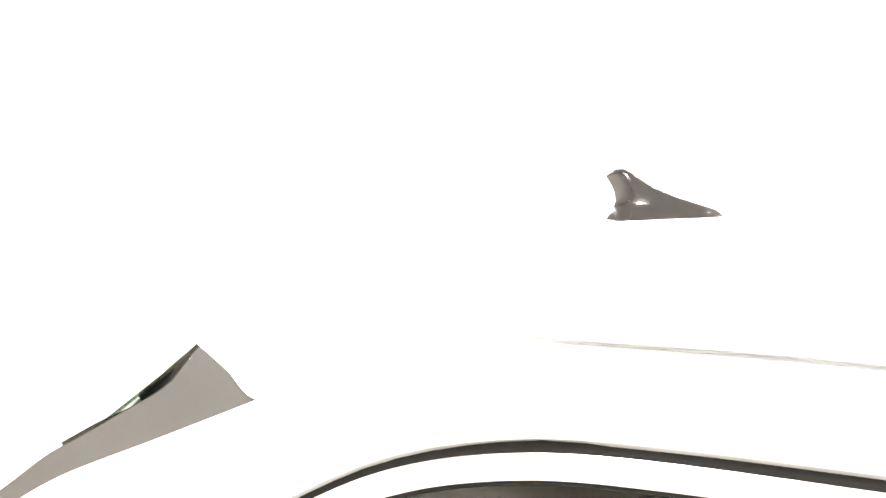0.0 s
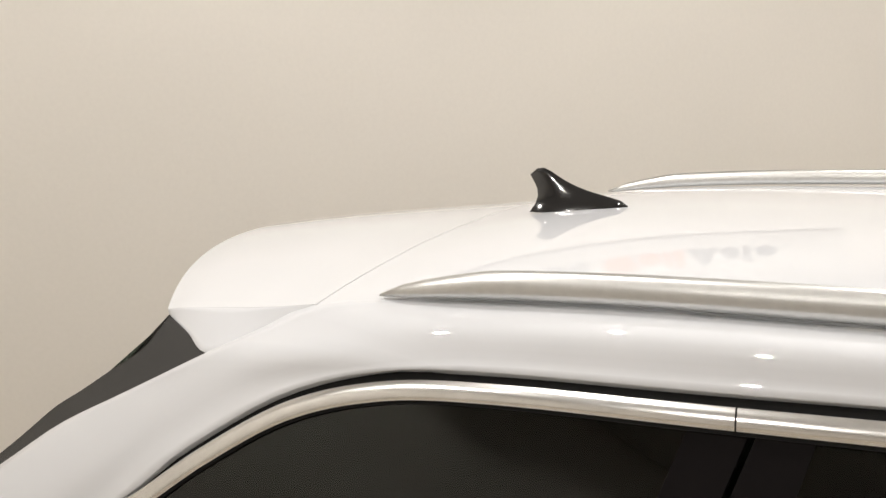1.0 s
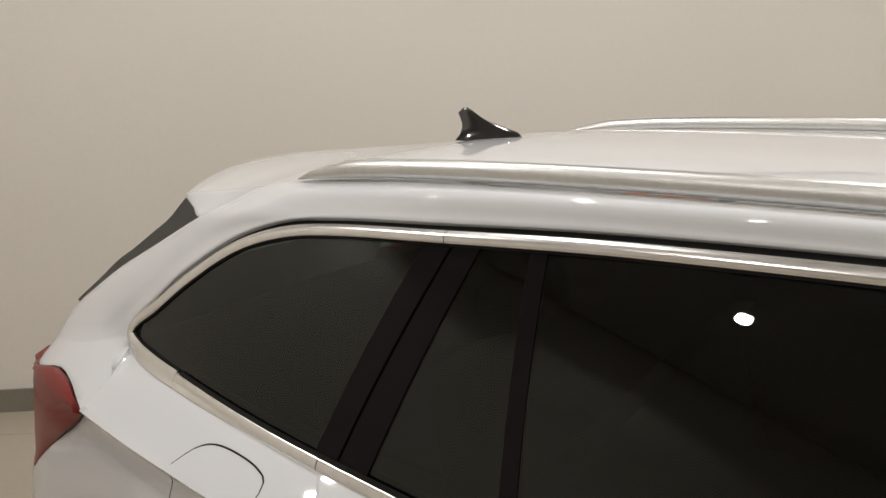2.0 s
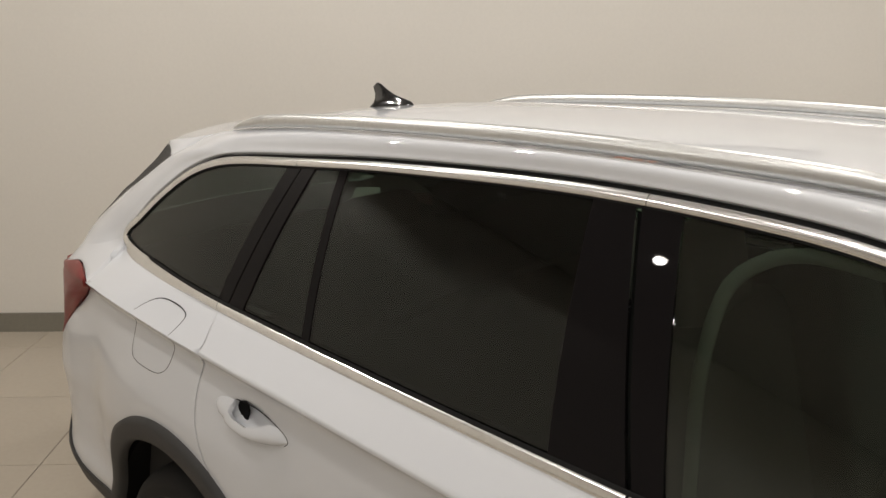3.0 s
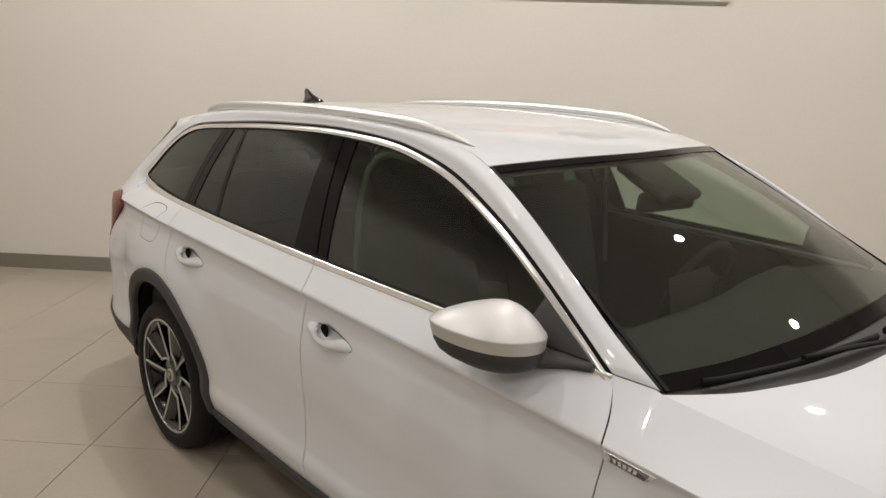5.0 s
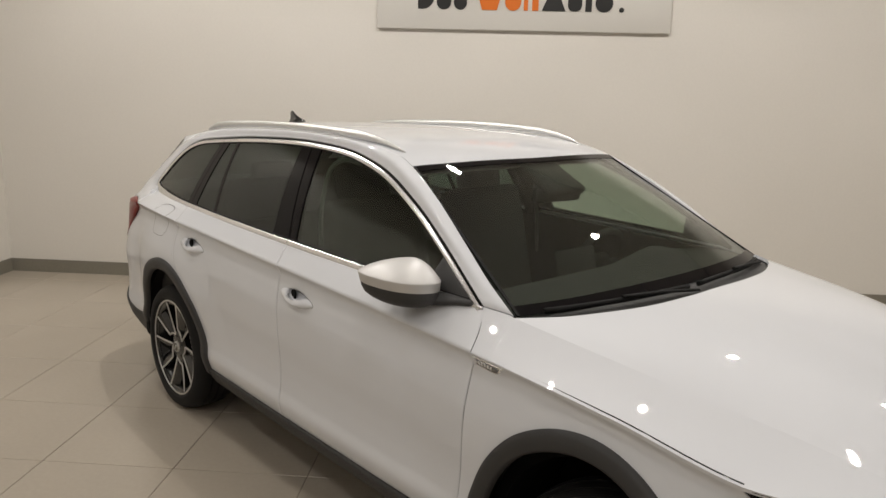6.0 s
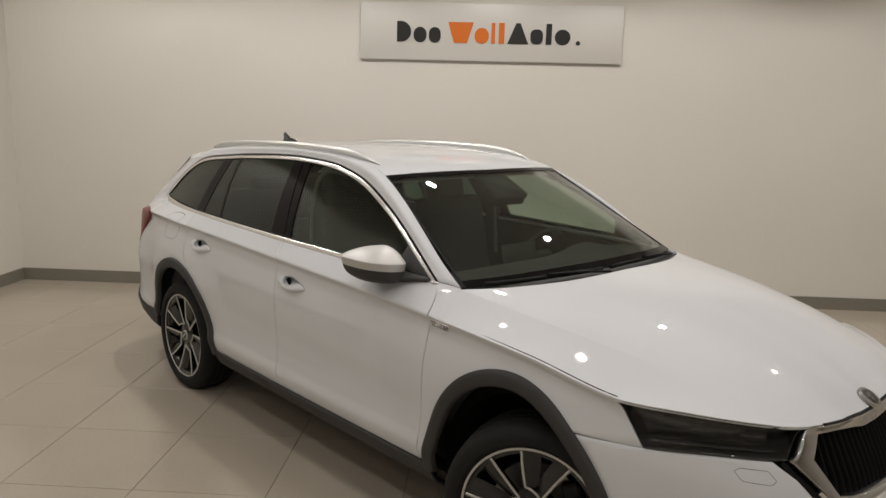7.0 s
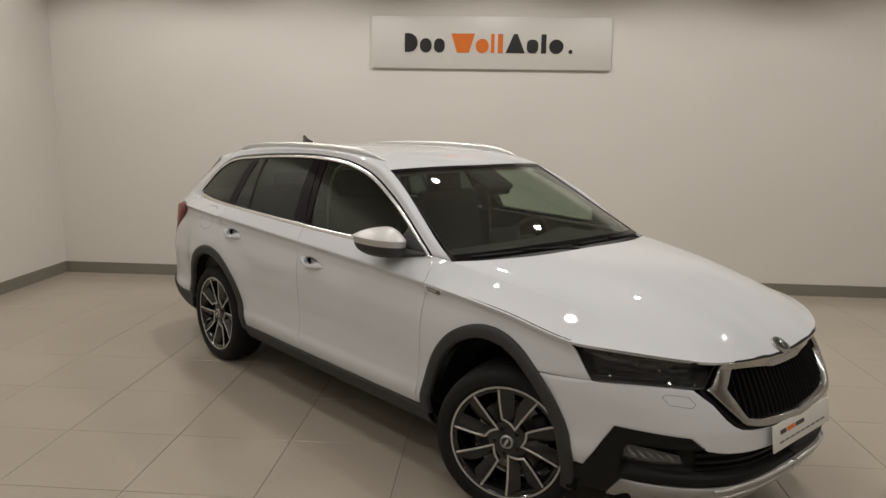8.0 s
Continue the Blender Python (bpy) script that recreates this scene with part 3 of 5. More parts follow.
    for row in ruled(a, b, 14):
        line = []
        for j, (u, z) in enumerate(row):
            w = min(j / 3, 1) ** 0.7 * (1 - min(max((z - 0.985) / 0.05, 0), 1))
            swell = 0.012 + 0.016 * min(max((0.98 - z) / 0.18, 0), 1)
            line.append(skin(u, z, (0.003 + 0.7 * max(inset(u, z), 0) * min(max((1.0 - z) / 0.04, 0), 1)) * (1 - w) + (inset(u, z) + swell) * w))
        lens.append(line)
    part("tail_lamp", sheet(np.array(lens), 0.012, 0.0016, side), RED_LENS, car, "red wrap-round tail lamp")

    # arch cladding, sill cladding
    for name, fn, a0, a1 in (("front_arch_cladding", front_arch, 181, -16), ("rear_arch_cladding", rear_arch, -2, 176)):
        rows = []
        for g, o in ((0.005, -0.004), (0.002, 0.011), (-0.012, 0.016), (-0.048, 0.014), (-0.056, 0.008), (-0.057, -0.010)):
            rows.append([skin(p[0], p[1], o) for p in fn(a0, a1, 60, g)])
        part(name, sheet(np.swapaxes(np.array(rows), 0, 1), 0.006, 0, side), PLASTIC, car, "black grained plastic wheel-arch trim")
    rows = []
    for z, o in ((0.352, -0.003), (0.349, 0.010), (0.338, 0.013), (0.29, 0.004), (0.262, -0.004), (0.235, -0.03), (0.22, -0.07)):
        rows.append([skin(x, z, o) for x in np.linspace(-0.905, 0.945, 40)])
    part("sill_cladding", sheet(np.array(rows), 0.008, 0, side), PLASTIC, car, "black grained plastic sill trim")

    # dark structure behind the joints, wheel housings
    xs = np.linspace(-2.0, 1.9, 70)
    low = [(x, 0.24 if -0.86 < x < 0.90 else 0.80) for x in xs]
    high = [(x, min(belt_z(x) - 0.02, crease(x) - 0.01 if x > 0.9 else 9)) for x in xs]
    panel("inner_structure", ruled(low, high, 8), VOID, car, side, out=-0.055, thick=0.004, soft=0)
    for cx, r, flange, y in ((1.345, 0.385, 0.43, -0.76), (-1.338, 0.408, 0.47, -0.835)):
        bm = lathe([(flange, y), (r, y - 0.01), (r, -0.50), (0.10, -0.50)], 40, Matrix.Translation((cx, 0, 0.345)))
        bmesh.ops.bisect_plane(bm, geom=bm.verts[:] + bm.edges[:] + bm.faces[:], plane_co=(0, 0, 0.22 if cx > 0 else 0.29), plane_no=(0, 0, -1), clear_outer=True)
        if side < 0:
            bm.transform(Matrix.Diagonal((1, -1, 1, 1)))
        part("wheel_housing", bm, VOID, car)

    # window surround: satin trim above and along the belt, black seal outside it
    taper = np.clip(np.arange(90) / 4, 0, 1)[:, None]
    seal = ribbon(TOP_UP, 0.018 * taper - 0.003 * (1 - taper), -0.004, pane, 0, -0.006, 3)
    part("window_seal", sheet(seal, 0.01, 0, side), SEAL, car)
    part("window_seal", sheet(ribbon(TOP_LINE, 0.0015 - TRIM_WIDE[:, None], -0.004 - TRIM_WIDE[:, None], pane, 0, -0.0015, 3), 0.004, 0, side), SEAL, car)
    tops = TOP_LINE[:]
    cut1, cut2 = int(np.argmin(abs(tops[:, 0] + 1.174))), int(np.argmin(abs(tops[:, 0] + 0.338)))
    for a, b in ((0, cut1), (cut1, cut2), (cut2, len(tops) - 1)):
        line = tops[a:b + 1].copy()
        line[0] += (line[1] - line[0]) * 0.08
        line[-1] += (line[-2] - line[-1]) * 0.08
        part("window_trim", sheet(ribbon(line, -0.001, -0.001 - TRIM_WIDE[a:b + 1, None], pane, 0.0045, 0.001, 6), 0.006, 0, side), CHROME, car, "satin chrome window trim")
    for x0, x1 in ((-1.699, -1.290), (-1.288, -0.242), (-0.238, 0.857)):
        line = np.array([(x, belt_z(x) + 0.004) for x in np.linspace(x0, x1, 26)])
        part("belt_trim", sheet(ribbon(line, 0.0105 - 0.009 * np.clip((line[:, :1] - 0.66) / 0.19, 0, 1), -0.0130 + 0.004 * np.clip((line[:, :1] - 0.70) / 0.16, 0, 1) + 0.003 * np.clip((-1.2 - line[:, :1]) / 0.5, 0, 1), pane, 0.0045, 0.0015, 9), 0.008, 0, side), CHROME, car, "satin chrome belt trim")
    line = np.array([(x, belt_z(x) + 0.014) for x in np.linspace(-1.69, 0.80, 50)])
    part("belt_seal", sheet(ribbon(line, 0.006, -0.008, pane, 0.003, 0.0, 4), 0.01, 0, side), SEAL, car)

    # panes and the black pillars between them
    def pane_edge(x, which):
        return (x, top_z(x) - 0.0185) if which else (x, belt_z(x) + 0.012)

    def between(xb0, xt0, xb1, xt1, n=20, m=14):
        """A grid on the window surface from belt to upper trim, between two slanting edges."""
        low = [pane_edge(x, 0) for x in np.linspace(xb0, xb1, n)]
        high = [pane_edge(x, 1) for x in np.linspace(xt0, xt1, n)]
        return ruled(low, high, m)

    quarter_top = spline([(-1.880, 1.142), (-1.864, 1.170), (-1.742, 1.260), (-1.635, 1.328), (-1.525, 1.368), (-1.395, 1.390), (-1.205, 1.407)], 26)
    quarter_low = np.array([pane_edge(x, 0) for x in np.linspace(-1.85, -1.300, 26)])
    quarter_low[0], quarter_low[1] = (-1.880, 1.138), (-1.852, 1.116)
    panel("quarter_window", ruled(quarter_low, quarter_top, 14), PRIVACY, car, side, "dark tinted rear quarter window", thick=0.004, out=-0.004, fn=pane, soft=0)
    for xb0, xt0, xb1, xt1, o, m in ((-1.306, -1.210, -1.262, -1.162, 0.000, PILLAR_BLACK), (-1.256, -1.156, -1.200, -1.112, 0.001, PILLAR_BLACK),
                                     (-0.980, -1.035, -0.955, -1.010, 0.000, PILLAR_BLACK), (-0.375, -0.430, -0.245, -0.356, 0.002, PILLAR_BLACK),
                                     (-0.236, -0.346, -0.190, -0.280, 0.002, PILLAR_BLACK)):
        panel("pillar_cover", between(xb0, xt0, xb1, xt1, 4), m, car, side, "black gloss window pillar", thick=0.01, out=o - 0.0035, fn=pane, soft=0)
    panel("rear_quarterlight", between(-1.202, -1.114, -0.978, -1.033, 8), PRIVACY, rear_door, side, "dark tinted fixed pane", thick=0.004, out=-0.005, fn=pane, soft=0)
    panel("rear_door_window", between(-0.957, -1.012, -0.373, -0.428), PRIVACY, rear_door, side, "dark tinted door window", thick=0.004, out=-0.005, fn=pane, soft=0)
    low = [pane_edge(x, 0) for x in np.linspace(-0.192, 0.80, 40)]
    ftop = [(p[0], p[1]) for p in spline([(x, top_z(x) - 0.0185) for x in np.linspace(-0.282, 0.80, 30)], 40)]
    panel("front_door_window", ruled(low, ftop, 14), DOOR_GLASS, front_door, side, "tinted door window", thick=0.004, out=-0.005, fn=pane, soft=0)
    tri_low = [pane_edge(x, 0) for x in np.linspace(0.60, 0.80, 10)]
    tri_top = [(x, top_z(x) - 0.0185) for x in np.linspace(0.635, 0.80, 10)]
    panel("mirror_triangle", ruled(tri_low, tri_top, 6), PLASTIC, front_door, side, "black plastic mirror mount", thick=0.01, out=0.002, fn=pane, soft=0.001)

    # upper body side: pillars and roof edge round the windows
    near = np.clip(1 - np.arange(90) / 5, 0, 1)
    inner = side_of(TOP_UP, (0.0085 - 0.0125 * near)[:, None])
    inner3 = np.array([pane(p[0], p[1], 0.002 - 0.004 * w) for p, w in zip(inner, near)])
    rim = spline([tuple(skin(-2.30, 1.050)), (-2.252, -0.630, 1.088), (-2.222, -0.616, 1.120), (-2.166, -0.605, 1.160), (-2.079, -0.590, 1.219), (-1.94, -0.582, 1.292), (-1.80, -0.573, 1.366), (-1.735, -0.541, 1.399), (-1.685, -0.524, 1.425), (-1.585, -0.521, 1.447), (-1.30, -0.536, 1.477),
                  (-0.90, -0.545, 1.496), (-0.50, -0.550, 1.503), (-0.10, -0.552, 1.493), (0.12, -0.560, 1.468), (0.283, -0.590, 1.424), (0.47, -0.632, 1.335),
                  (0.66, -0.678, 1.222), (0.82, -0.717, 1.123), (0.955, -0.745, 1.050)], 90)
    g = ruled(inner3, rim, 13)
    start = np.clip((np.linspace(0, 1, 90) - 0.02) / 0.3, 0, 1)
    bulge = 0.020 * (np.sin(math.pi * np.linspace(0, 1, 13)) ** 1.6)[None, :, None] * (start * start * (3 - 2 * start) * np.clip(np.linspace(1, 0, 90) / 0.10, 0, 1))[:, None, None]
    lift = np.stack([0 * g[..., 0], -0.75 + 0 * g[..., 0], 0.66 + 0 * g[..., 0]], axis=-1)
    g = g + lift * bulge
    foot_line = np.array([skin(q[0], q[1]) for q in spline(SHOULDER, 13)])
    foot_line += (g[0, 0] - foot_line[0]) * (np.clip(1 - np.arange(13) / 8, 0, 1) ** 2)[:, None]
    shift = foot_line - g[0]
    for i in range(14):
        g[i] += shift * (1 - i / 14) ** 2
    # the foot of the rear pillar, down to the tail lamp
    foot = on(ruled(spline(LAMP_UPPER, 13) + np.array([0, 0.001]), spline(SHOULDER, 13), 9), skin)
    foot += (foot_line - foot[:, -1])[:, None] * (np.linspace(0, 1, 9) ** 3)[None, :, None]
    # its front edge passes behind the corner of the window trim
    back = np.array([0, 0, 0.1, 0.4, 0.8, 1.0, 0.95, 0.65, 0])[None, :] * (np.clip(1 - np.arange(13) / 9, 0, 1) ** 2)[:, None]
    foot += back[..., None] * np.array([-0.027, 0.005, 0])
    g = np.concatenate([np.swapaxes(foot, 0, 1)[:-1], g])
    gap = spline([tuple(p) for p in foot[0]], 14) - shoulder[0]
    for i in range(12):
        shoulder[i] += gap * (1 - i / 12) ** 2
    part("rear_shoulder_panel", sheet(shoulder, 0.012, 0, side), WHITE, car)
    part("upper_side_panel", sheet(g, 0.012, 0.002, side), WHITE, car)
    # the foot of the windscreen pillar, between door joint and bonnet
    end = g[-1] - np.array([0, 0, 0.003])
    foot_left = np.array([skin(*p) for p in spline([(0.9205, crease(0.918) + 0.002), (0.9015, 0.998), (0.871, 1.043)], 12)])
    foot_right = BONNET_END.copy()
    foot_left[-1], end[0], end[-1] = end[0], end[0], foot_right[-1]
    foot_low = spline([tuple(foot_left[0]), tuple(foot_right[0])], 13)
    part("pillar_foot", sheet(coons(foot_low, end, foot_left, foot_right), 0.01, 0, side), WHITE, car)

    # door handles: a shield-shaped grip, solid at both ends, over a hollow; a black sheet paints the shade behind the
    # head
    for owner, dx, dz in ((rear_door, -0.972, 0.041), (front_door, 0.0, 0.0)):
        low_line = [(-0.193, 0.893), (-0.178, 0.880), (-0.160, 0.871), (-0.140, 0.866), (-0.126, 0.864), (-0.100, 0.861), (-0.060, 0.858), (-0.030, 0.858), (-0.006, 0.859), (0.014, 0.863), (0.033, 0.871), (0.048, 0.880)]
        high_line = [(-0.192, 0.895), (-0.178, 0.906), (-0.156, 0.912), (-0.128, 0.914), (-0.127, 0.897), (-0.100, 0.889), (-0.060, 0.886), (-0.026, 0.894), (-0.004, 0.903), (0.014, 0.902), (0.035, 0.893), (0.049, 0.882)]
        proud = (0.001, 0.010, 0.017, 0.021, 0.024, 0.028, 0.030, 0.029, 0.025, 0.018, 0.010, 0.001)
        lip = (0.5, 0.25, 0.15, 0.20, 0.85, 0.9, 0.9, 0.75, 0.30, 0.15, 0.2, 0.5)
        rows = []
        for (xa, za), (xb, zb), h, q in zip(low_line, high_line, proud, lip):
            row = []
            for v in np.linspace(0, 1, 9):
                swell = math.sin(math.pi * min(v * 1.15, 0.5)) ** 0.7 * (1 if v < 0.5 else 1 - (1 - q) * ((v - 0.5) / 0.5) ** 2)
                row.append(skin(xa + (xb - xa) * v + dx, za + (zb - za) * v + dz, -0.002 + h * swell))
            rows.append(row)
        fine = np.array([spline([tuple(r[k]) for r in rows], 45, False) for k in range(9)])
        handle = part("door_handle", sheet(np.swapaxes(fine, 0, 1), 0.010, 0, side), WHITE, owner)
        dark = [[skin(x + dx, z + dz, -0.010) for x, z in ((xa, za), ((xa + xb) / 2, (za + zb) / 2), (xb, zb))] for (xa, za), (xb, zb) in (((-0.134, 0.880), (-0.126, 0.916)), ((-0.120, 0.879), (-0.112, 0.914)), ((-0.106, 0.878), (-0.100, 0.908)), ((-0.094, 0.878), (-0.092, 0.897)))]
        part("handle_shade", sheet(np.array(dark), 0.004, 0, side), VOID, handle, "black sheet painted as the shade in the hollow behind the handle head")
        outline = spline([(-0.128 + dx, 0.9150 + dz), (-0.118 + dx, 0.9155 + dz), (-0.056 + dx, 0.916 + dz), (-0.002 + dx, 0.9065 + dz), (0.037 + dx, 0.895 + dz), (0.0505 + dx, 0.882 + dz), (0.040 + dx, 0.872 + dz)], 40)
        part("handle_joint", sheet(ribbon(outline, -0.0007, 0.0007, skin, 0, 0.0006, 2), 0.002, 0, side), SEAL, handle)

    # dark joints between the panels
    wing_joint = [(u, crease(u)) for u in np.linspace(0.926, 1.735, 30)]
    for line in (spline(gap_mid, 40), spline(gap_front + gap_front_up[1:], 40), spline(gap_rear, 40), wing_joint):
        part("panel_joint", sheet(ribbon(line, -0.006, 0.006, skin, 0, -0.0045, 2), 0.003, 0, side), VOID, car)

    # roof rail
    f = np.linspace(0, 1, 50)
    xs = -1.578 + f * 1.745
    edge = interp([tuple(p) for p in np.array(rim)[12:][np.argsort(np.array(rim)[12:, 0])][:, [0, 2]][:-2] if p[0] < 0.35])
    hump = np.minimum(1, np.minimum(f / 0.085, (1 - f) / 0.14)) ** 0.6
    base = [(-0.515 - 0.022 * math.sin(math.pi * v) ** 0.5 - 0.015 * v, edge(x)) for v, x in zip(f, xs)]
    path = [(x, side * b[0], b[1] + 0.004 + 0.0130 * h) for x, b, h in zip(xs, base, hump)]
    section = [(-0.010, -0.0115), (0.010, -0.0115), (0.0135, -0.007), (0.0145, -0.003), (0.013, 0.004), (0.008, 0.0120), (0.0, 0.0155), (-0.008, 0.0120), (-0.013, 0.004), (-0.0145, -0.003), (-0.0135, -0.007)]
    scale = np.stack([0.30 + 0.70 * hump, 0.12 + 0.98 * hump], axis=1)
    part("roof_rail", sweep(path, section, scales=scale), ALU, car, "brushed aluminium roof rail")

# ---- bonnet, roof, windscreen ----


def nose_line(z_of, n, u0=1.735, lift=0.0):
    us = np.concatenate([np.linspace(u0, NOSE, n), np.linspace(NOSE, u0, n)[1:]])
    p = np.array([skin(u, z_of(u), lift) for u in us])
    p[n:, 1] *= -1
    return p


bonnet_edge = interp([(1.70, 0.856), (1.75, 0.8505), (1.9, 0.845), (2.03, 0.8345), (2.15, 0.821), (2.345, 0.797), (2.5, 0.790), (2.62, 0.780), (2.70, 0.775), (2.9, 0.775)])
FOLD_U = 2.235
front = nose_line(bonnet_edge, 31, FOLD_U)
fold_line = BONNET_FOLD.copy()
fold_line += (front[0] - fold_line[-1]) * (np.linspace(0, 1, 50) ** 6)[:, None]
# centre between the folds
g = coons(COWL, front, fold_line, fold_line * np.array([1, -1, 1]))
nu, nv = g.shape[:2]
a, b = abs(np.linspace(-1, 1, nu))[:, None], np.linspace(0, 1, nv)[None, :]
g[..., 2] += 0.036 * (1 - a ** 3) * np.sin(math.pi * b)
bonnet_grid = g.copy()
# flanks outside the folds, down to the wing joint and the headlamp
joint = np.array([skin(u, crease(u) + 0.0010) for u in np.linspace(0.992, 1.735, 34)])
edge = np.array([skin(u, bonnet_edge(u)) for u in np.linspace(1.735, FOLD_U, 17)])
joint[0] = BONNET_END[0]
rim_line = np.vstack([joint[:-1], edge])
flank = coons(BONNET_END, spline([tuple(edge[-1]), tuple(edge[-1] + (front[0] - edge[-1]))], 12), rim_line, fold_line)
flank[..., 2] -= 0.004 * np.sin(math.pi * np.linspace(0, 1, 12))[:, None] * np.sin(math.pi * np.linspace(0, 1, 50) ** 0.8)[None, :]
whole = np.concatenate([flank[:-1], g, (flank * np.array([1, -1, 1]))[-2::-1]])
bm = sheet(whole, 0.012, 0)
bm.verts.ensure_lookup_table()
for i in (11, len(whole) - 12):
    for j in range(44):
        e = bm.edges.get((bm.verts[i * 50 + j], bm.verts[i * 50 + j + 1]))
        if e:
            e.smooth = False
part("bonnet", bm, WHITE, car)

rim_full = np.array(rim)
edge_pts = rim_full[(rim_full[:, 0] > -1.69) & (rim_full[:, 0] < 0.29) & (rim_full[:, 2] > 1.38)]
roof_side = spline([tuple(p) for p in edge_pts[::4]] + [(0.283, -0.590, 1.424)], 50)
crown = interp([(-2.3, 0.020), (-1.9, 0.033), (-1.5, 0.030), (-0.9, 0.019), (-0.3, 0.015), (0.3, 0.020)])


def roof_strip(line, n=33):
    out = []
    for p in line:
        row = []
        for f in np.linspace(-1, 1, n):
            row.append((p[0], p[1] * f, p[2] + crown(p[0]) * (1 - abs(f) ** 2.4)))
        out.append(row)
    return np.array(out)


g = roof_strip(roof_side)
for j in range(33):
    f = abs(np.linspace(-1, 1, 33)[j])
    bow = 0.075 * (1 - f ** 2)
    for i in range(50):
        w = max(0, (i / 49 - 0.6) / 0.4) ** 2
        g[i, j, 0] += bow * w
        g[i, j, 2] -= 0.006 * w * (1 - f)
part("roof", sheet(g, 0.012, 0), WHITE, car)
part("headliner", sheet(g * np.array([0.98, 0.97, 1]) - np.array([0, 0, 0.035]), 0.006, 0), LINER, car)
ws_top = g[-1] + np.array([0.006, 0, -0.003])

# windscreen: a bowed pane from the roof's edge down to the cowl
ws_low = spline([(0.965, -0.738, 1.046), (1.03, -0.55, 1.052), (1.07, -0.3, 1.058), (1.085, 0, 1.060), (1.07, 0.3, 1.058), (1.03, 0.55, 1.052), (0.965, 0.738, 1.046)], 33)[::-1]
g = ruled(ws_top[:, :], ws_low, 20)
for i in range(33):
    for j in range(20):
        b, f = j / 19, abs(np.linspace(-1, 1, 33)[i])
        g[i, j] += np.array([0.016, 0, 0.028]) * math.sin(math.pi * b) * (1 - f ** 4)
part("windscreen", sheet(g, 0.004, 0), WINDSCREEN, car, "green-tinted windscreen")
for rows, nm in ((g[:2, :], "a"), (g[-2:, :], "b")):
    k = 0.20
    strip = np.stack([rows[0] if nm == "a" else rows[1], (rows[0] * (1 - k) + rows[1] * k) if nm == "a" else (rows[1] * (1 - k) + rows[0] * k)])
    part("windscreen_seal", sheet(strip + np.array([0.002, 0, 0.003]), 0.006, 0), SEAL, car)
band = ruled(g[:, 0] + np.array([0.001, 0, 0.002]), g[:, 1] * 0.75 + g[:, 0] * 0.25 + np.array([0.001, 0, 0.002]), 3)
part("windscreen_shade_band", sheet(band, 0.002, 0), PILLAR_BLACK, car)
low_band = ruled(g[:, -1] + np.array([0.002, 0, 0.002]), g[:, -2] + np.array([0.002, 0, 0.002]), 4)
part("windscreen_lower_band", sheet(low_band, 0.002, 0), PILLAR_BLACK, car)
cowl_grid = ruled(COWL - np.array([0.004, 0, 0.016]), spline([tuple(p) for p in ws_low[::-1]], 61) - np.array([0.005, 0, 0.004]), 5)
part("cowl_panel", sheet(cowl_grid, 0.01, 0), PLASTIC, car, "black plastic scuttle under the windscreen")

# ---- tail: spoiler, rear window, tailgate ----
sp_front = roof_side[0] + np.array([-0.0018, 0, -0.0003])
side_line = spline([tuple(sp_front), (-1.75, -0.521, 1.416), (-1.83, -0.516, 1.404), (-1.90, -0.510, 1.393), (-1.942, -0.504, 1.384)], 18)
g = []
for k, p in enumerate(side_line):
    b = k / 17
    row = []
    for f in np.linspace(-1, 1, 33):
        a = 1 - abs(f) ** 2.4
        c = 1 - abs(f) ** 1.7
        row.append((p[0] - 0.26 * c * b ** 1.5, p[1] * f, p[2] + crown(p[0]) * (a * (1 - b) + c * b) - 0.018 * c * b * b))
    g.append(row)
g = np.array(g)
part("tailgate_spoiler", sheet(g, 0.020, 0), WHITE, car)
for side in (1, -1):
    a = spline([tuple(sp_front + np.array([0, -0.001, -0.002])), (-1.737, -0.542, 1.3965), (-1.800, -0.574, 1.3640), (-1.87, -0.540, 1.371), (-1.938, -0.506, 1.377)], 24)
    part("spoiler_end", sheet(ruled(a, spline([tuple(q) for q in side_line], 24), 8), 0.010, 0.0005, side), WHITE, car)
    fin_a = spline([(-1.801, -0.572, 1.363), (-1.94, -0.581, 1.290), (-2.079, -0.588, 1.216), (-2.166, -0.603, 1.157), (-2.230, -0.612, 1.112)], 20)
    fin_m = spline([(-1.929, -0.514, 1.378), (-1.942, -0.530, 1.354), (-1.959, -0.540, 1.332), (-2.021, -0.548, 1.291), (-2.082, -0.555, 1.251), (-2.127, -0.565, 1.222), (-2.194, -0.580, 1.167), (-2.264, -0.598, 1.111)], 20)
    fin_b = spline([(-1.936, -0.505, 1.374), (-1.985, -0.508, 1.318), (-2.05, -0.516, 1.272), (-2.15, -0.532, 1.205), (-2.275, -0.580, 1.108)], 20)
    part("rear_window_fin", sheet(ruled(fin_a, fin_m, 6), 0.008, 0, side), PLASTIC, car, "dark grained panel beside the rear window")
    part("fin_gloss_edge", sheet(ruled(fin_m, fin_b, 5) + np.array([-0.001, 0.0, 0.0005]), 0.006, 0, side), GLOSS_BLACK, car, "gloss black inner edge of the rear window panel")
    for top_line, depth in (([(-1.946, -0.500, 1.374), (-2.00, -0.494, 1.330), (-2.052, -0.490, 1.286)], (0.020, 0, -0.030)), ([(-2.046, -0.492, 1.276), (-2.11, -0.494, 1.243), (-2.185, -0.500, 1.196)], (0.012, 0, -0.022))):
        outer_edge = spline(top_line, 10)
        part("rear_window_flap", sheet(ruled(outer_edge, outer_edge + np.array(depth), 3), 0.012, 0.002, side), BUMPER_BLACK, car, "black air flap beside the rear window")
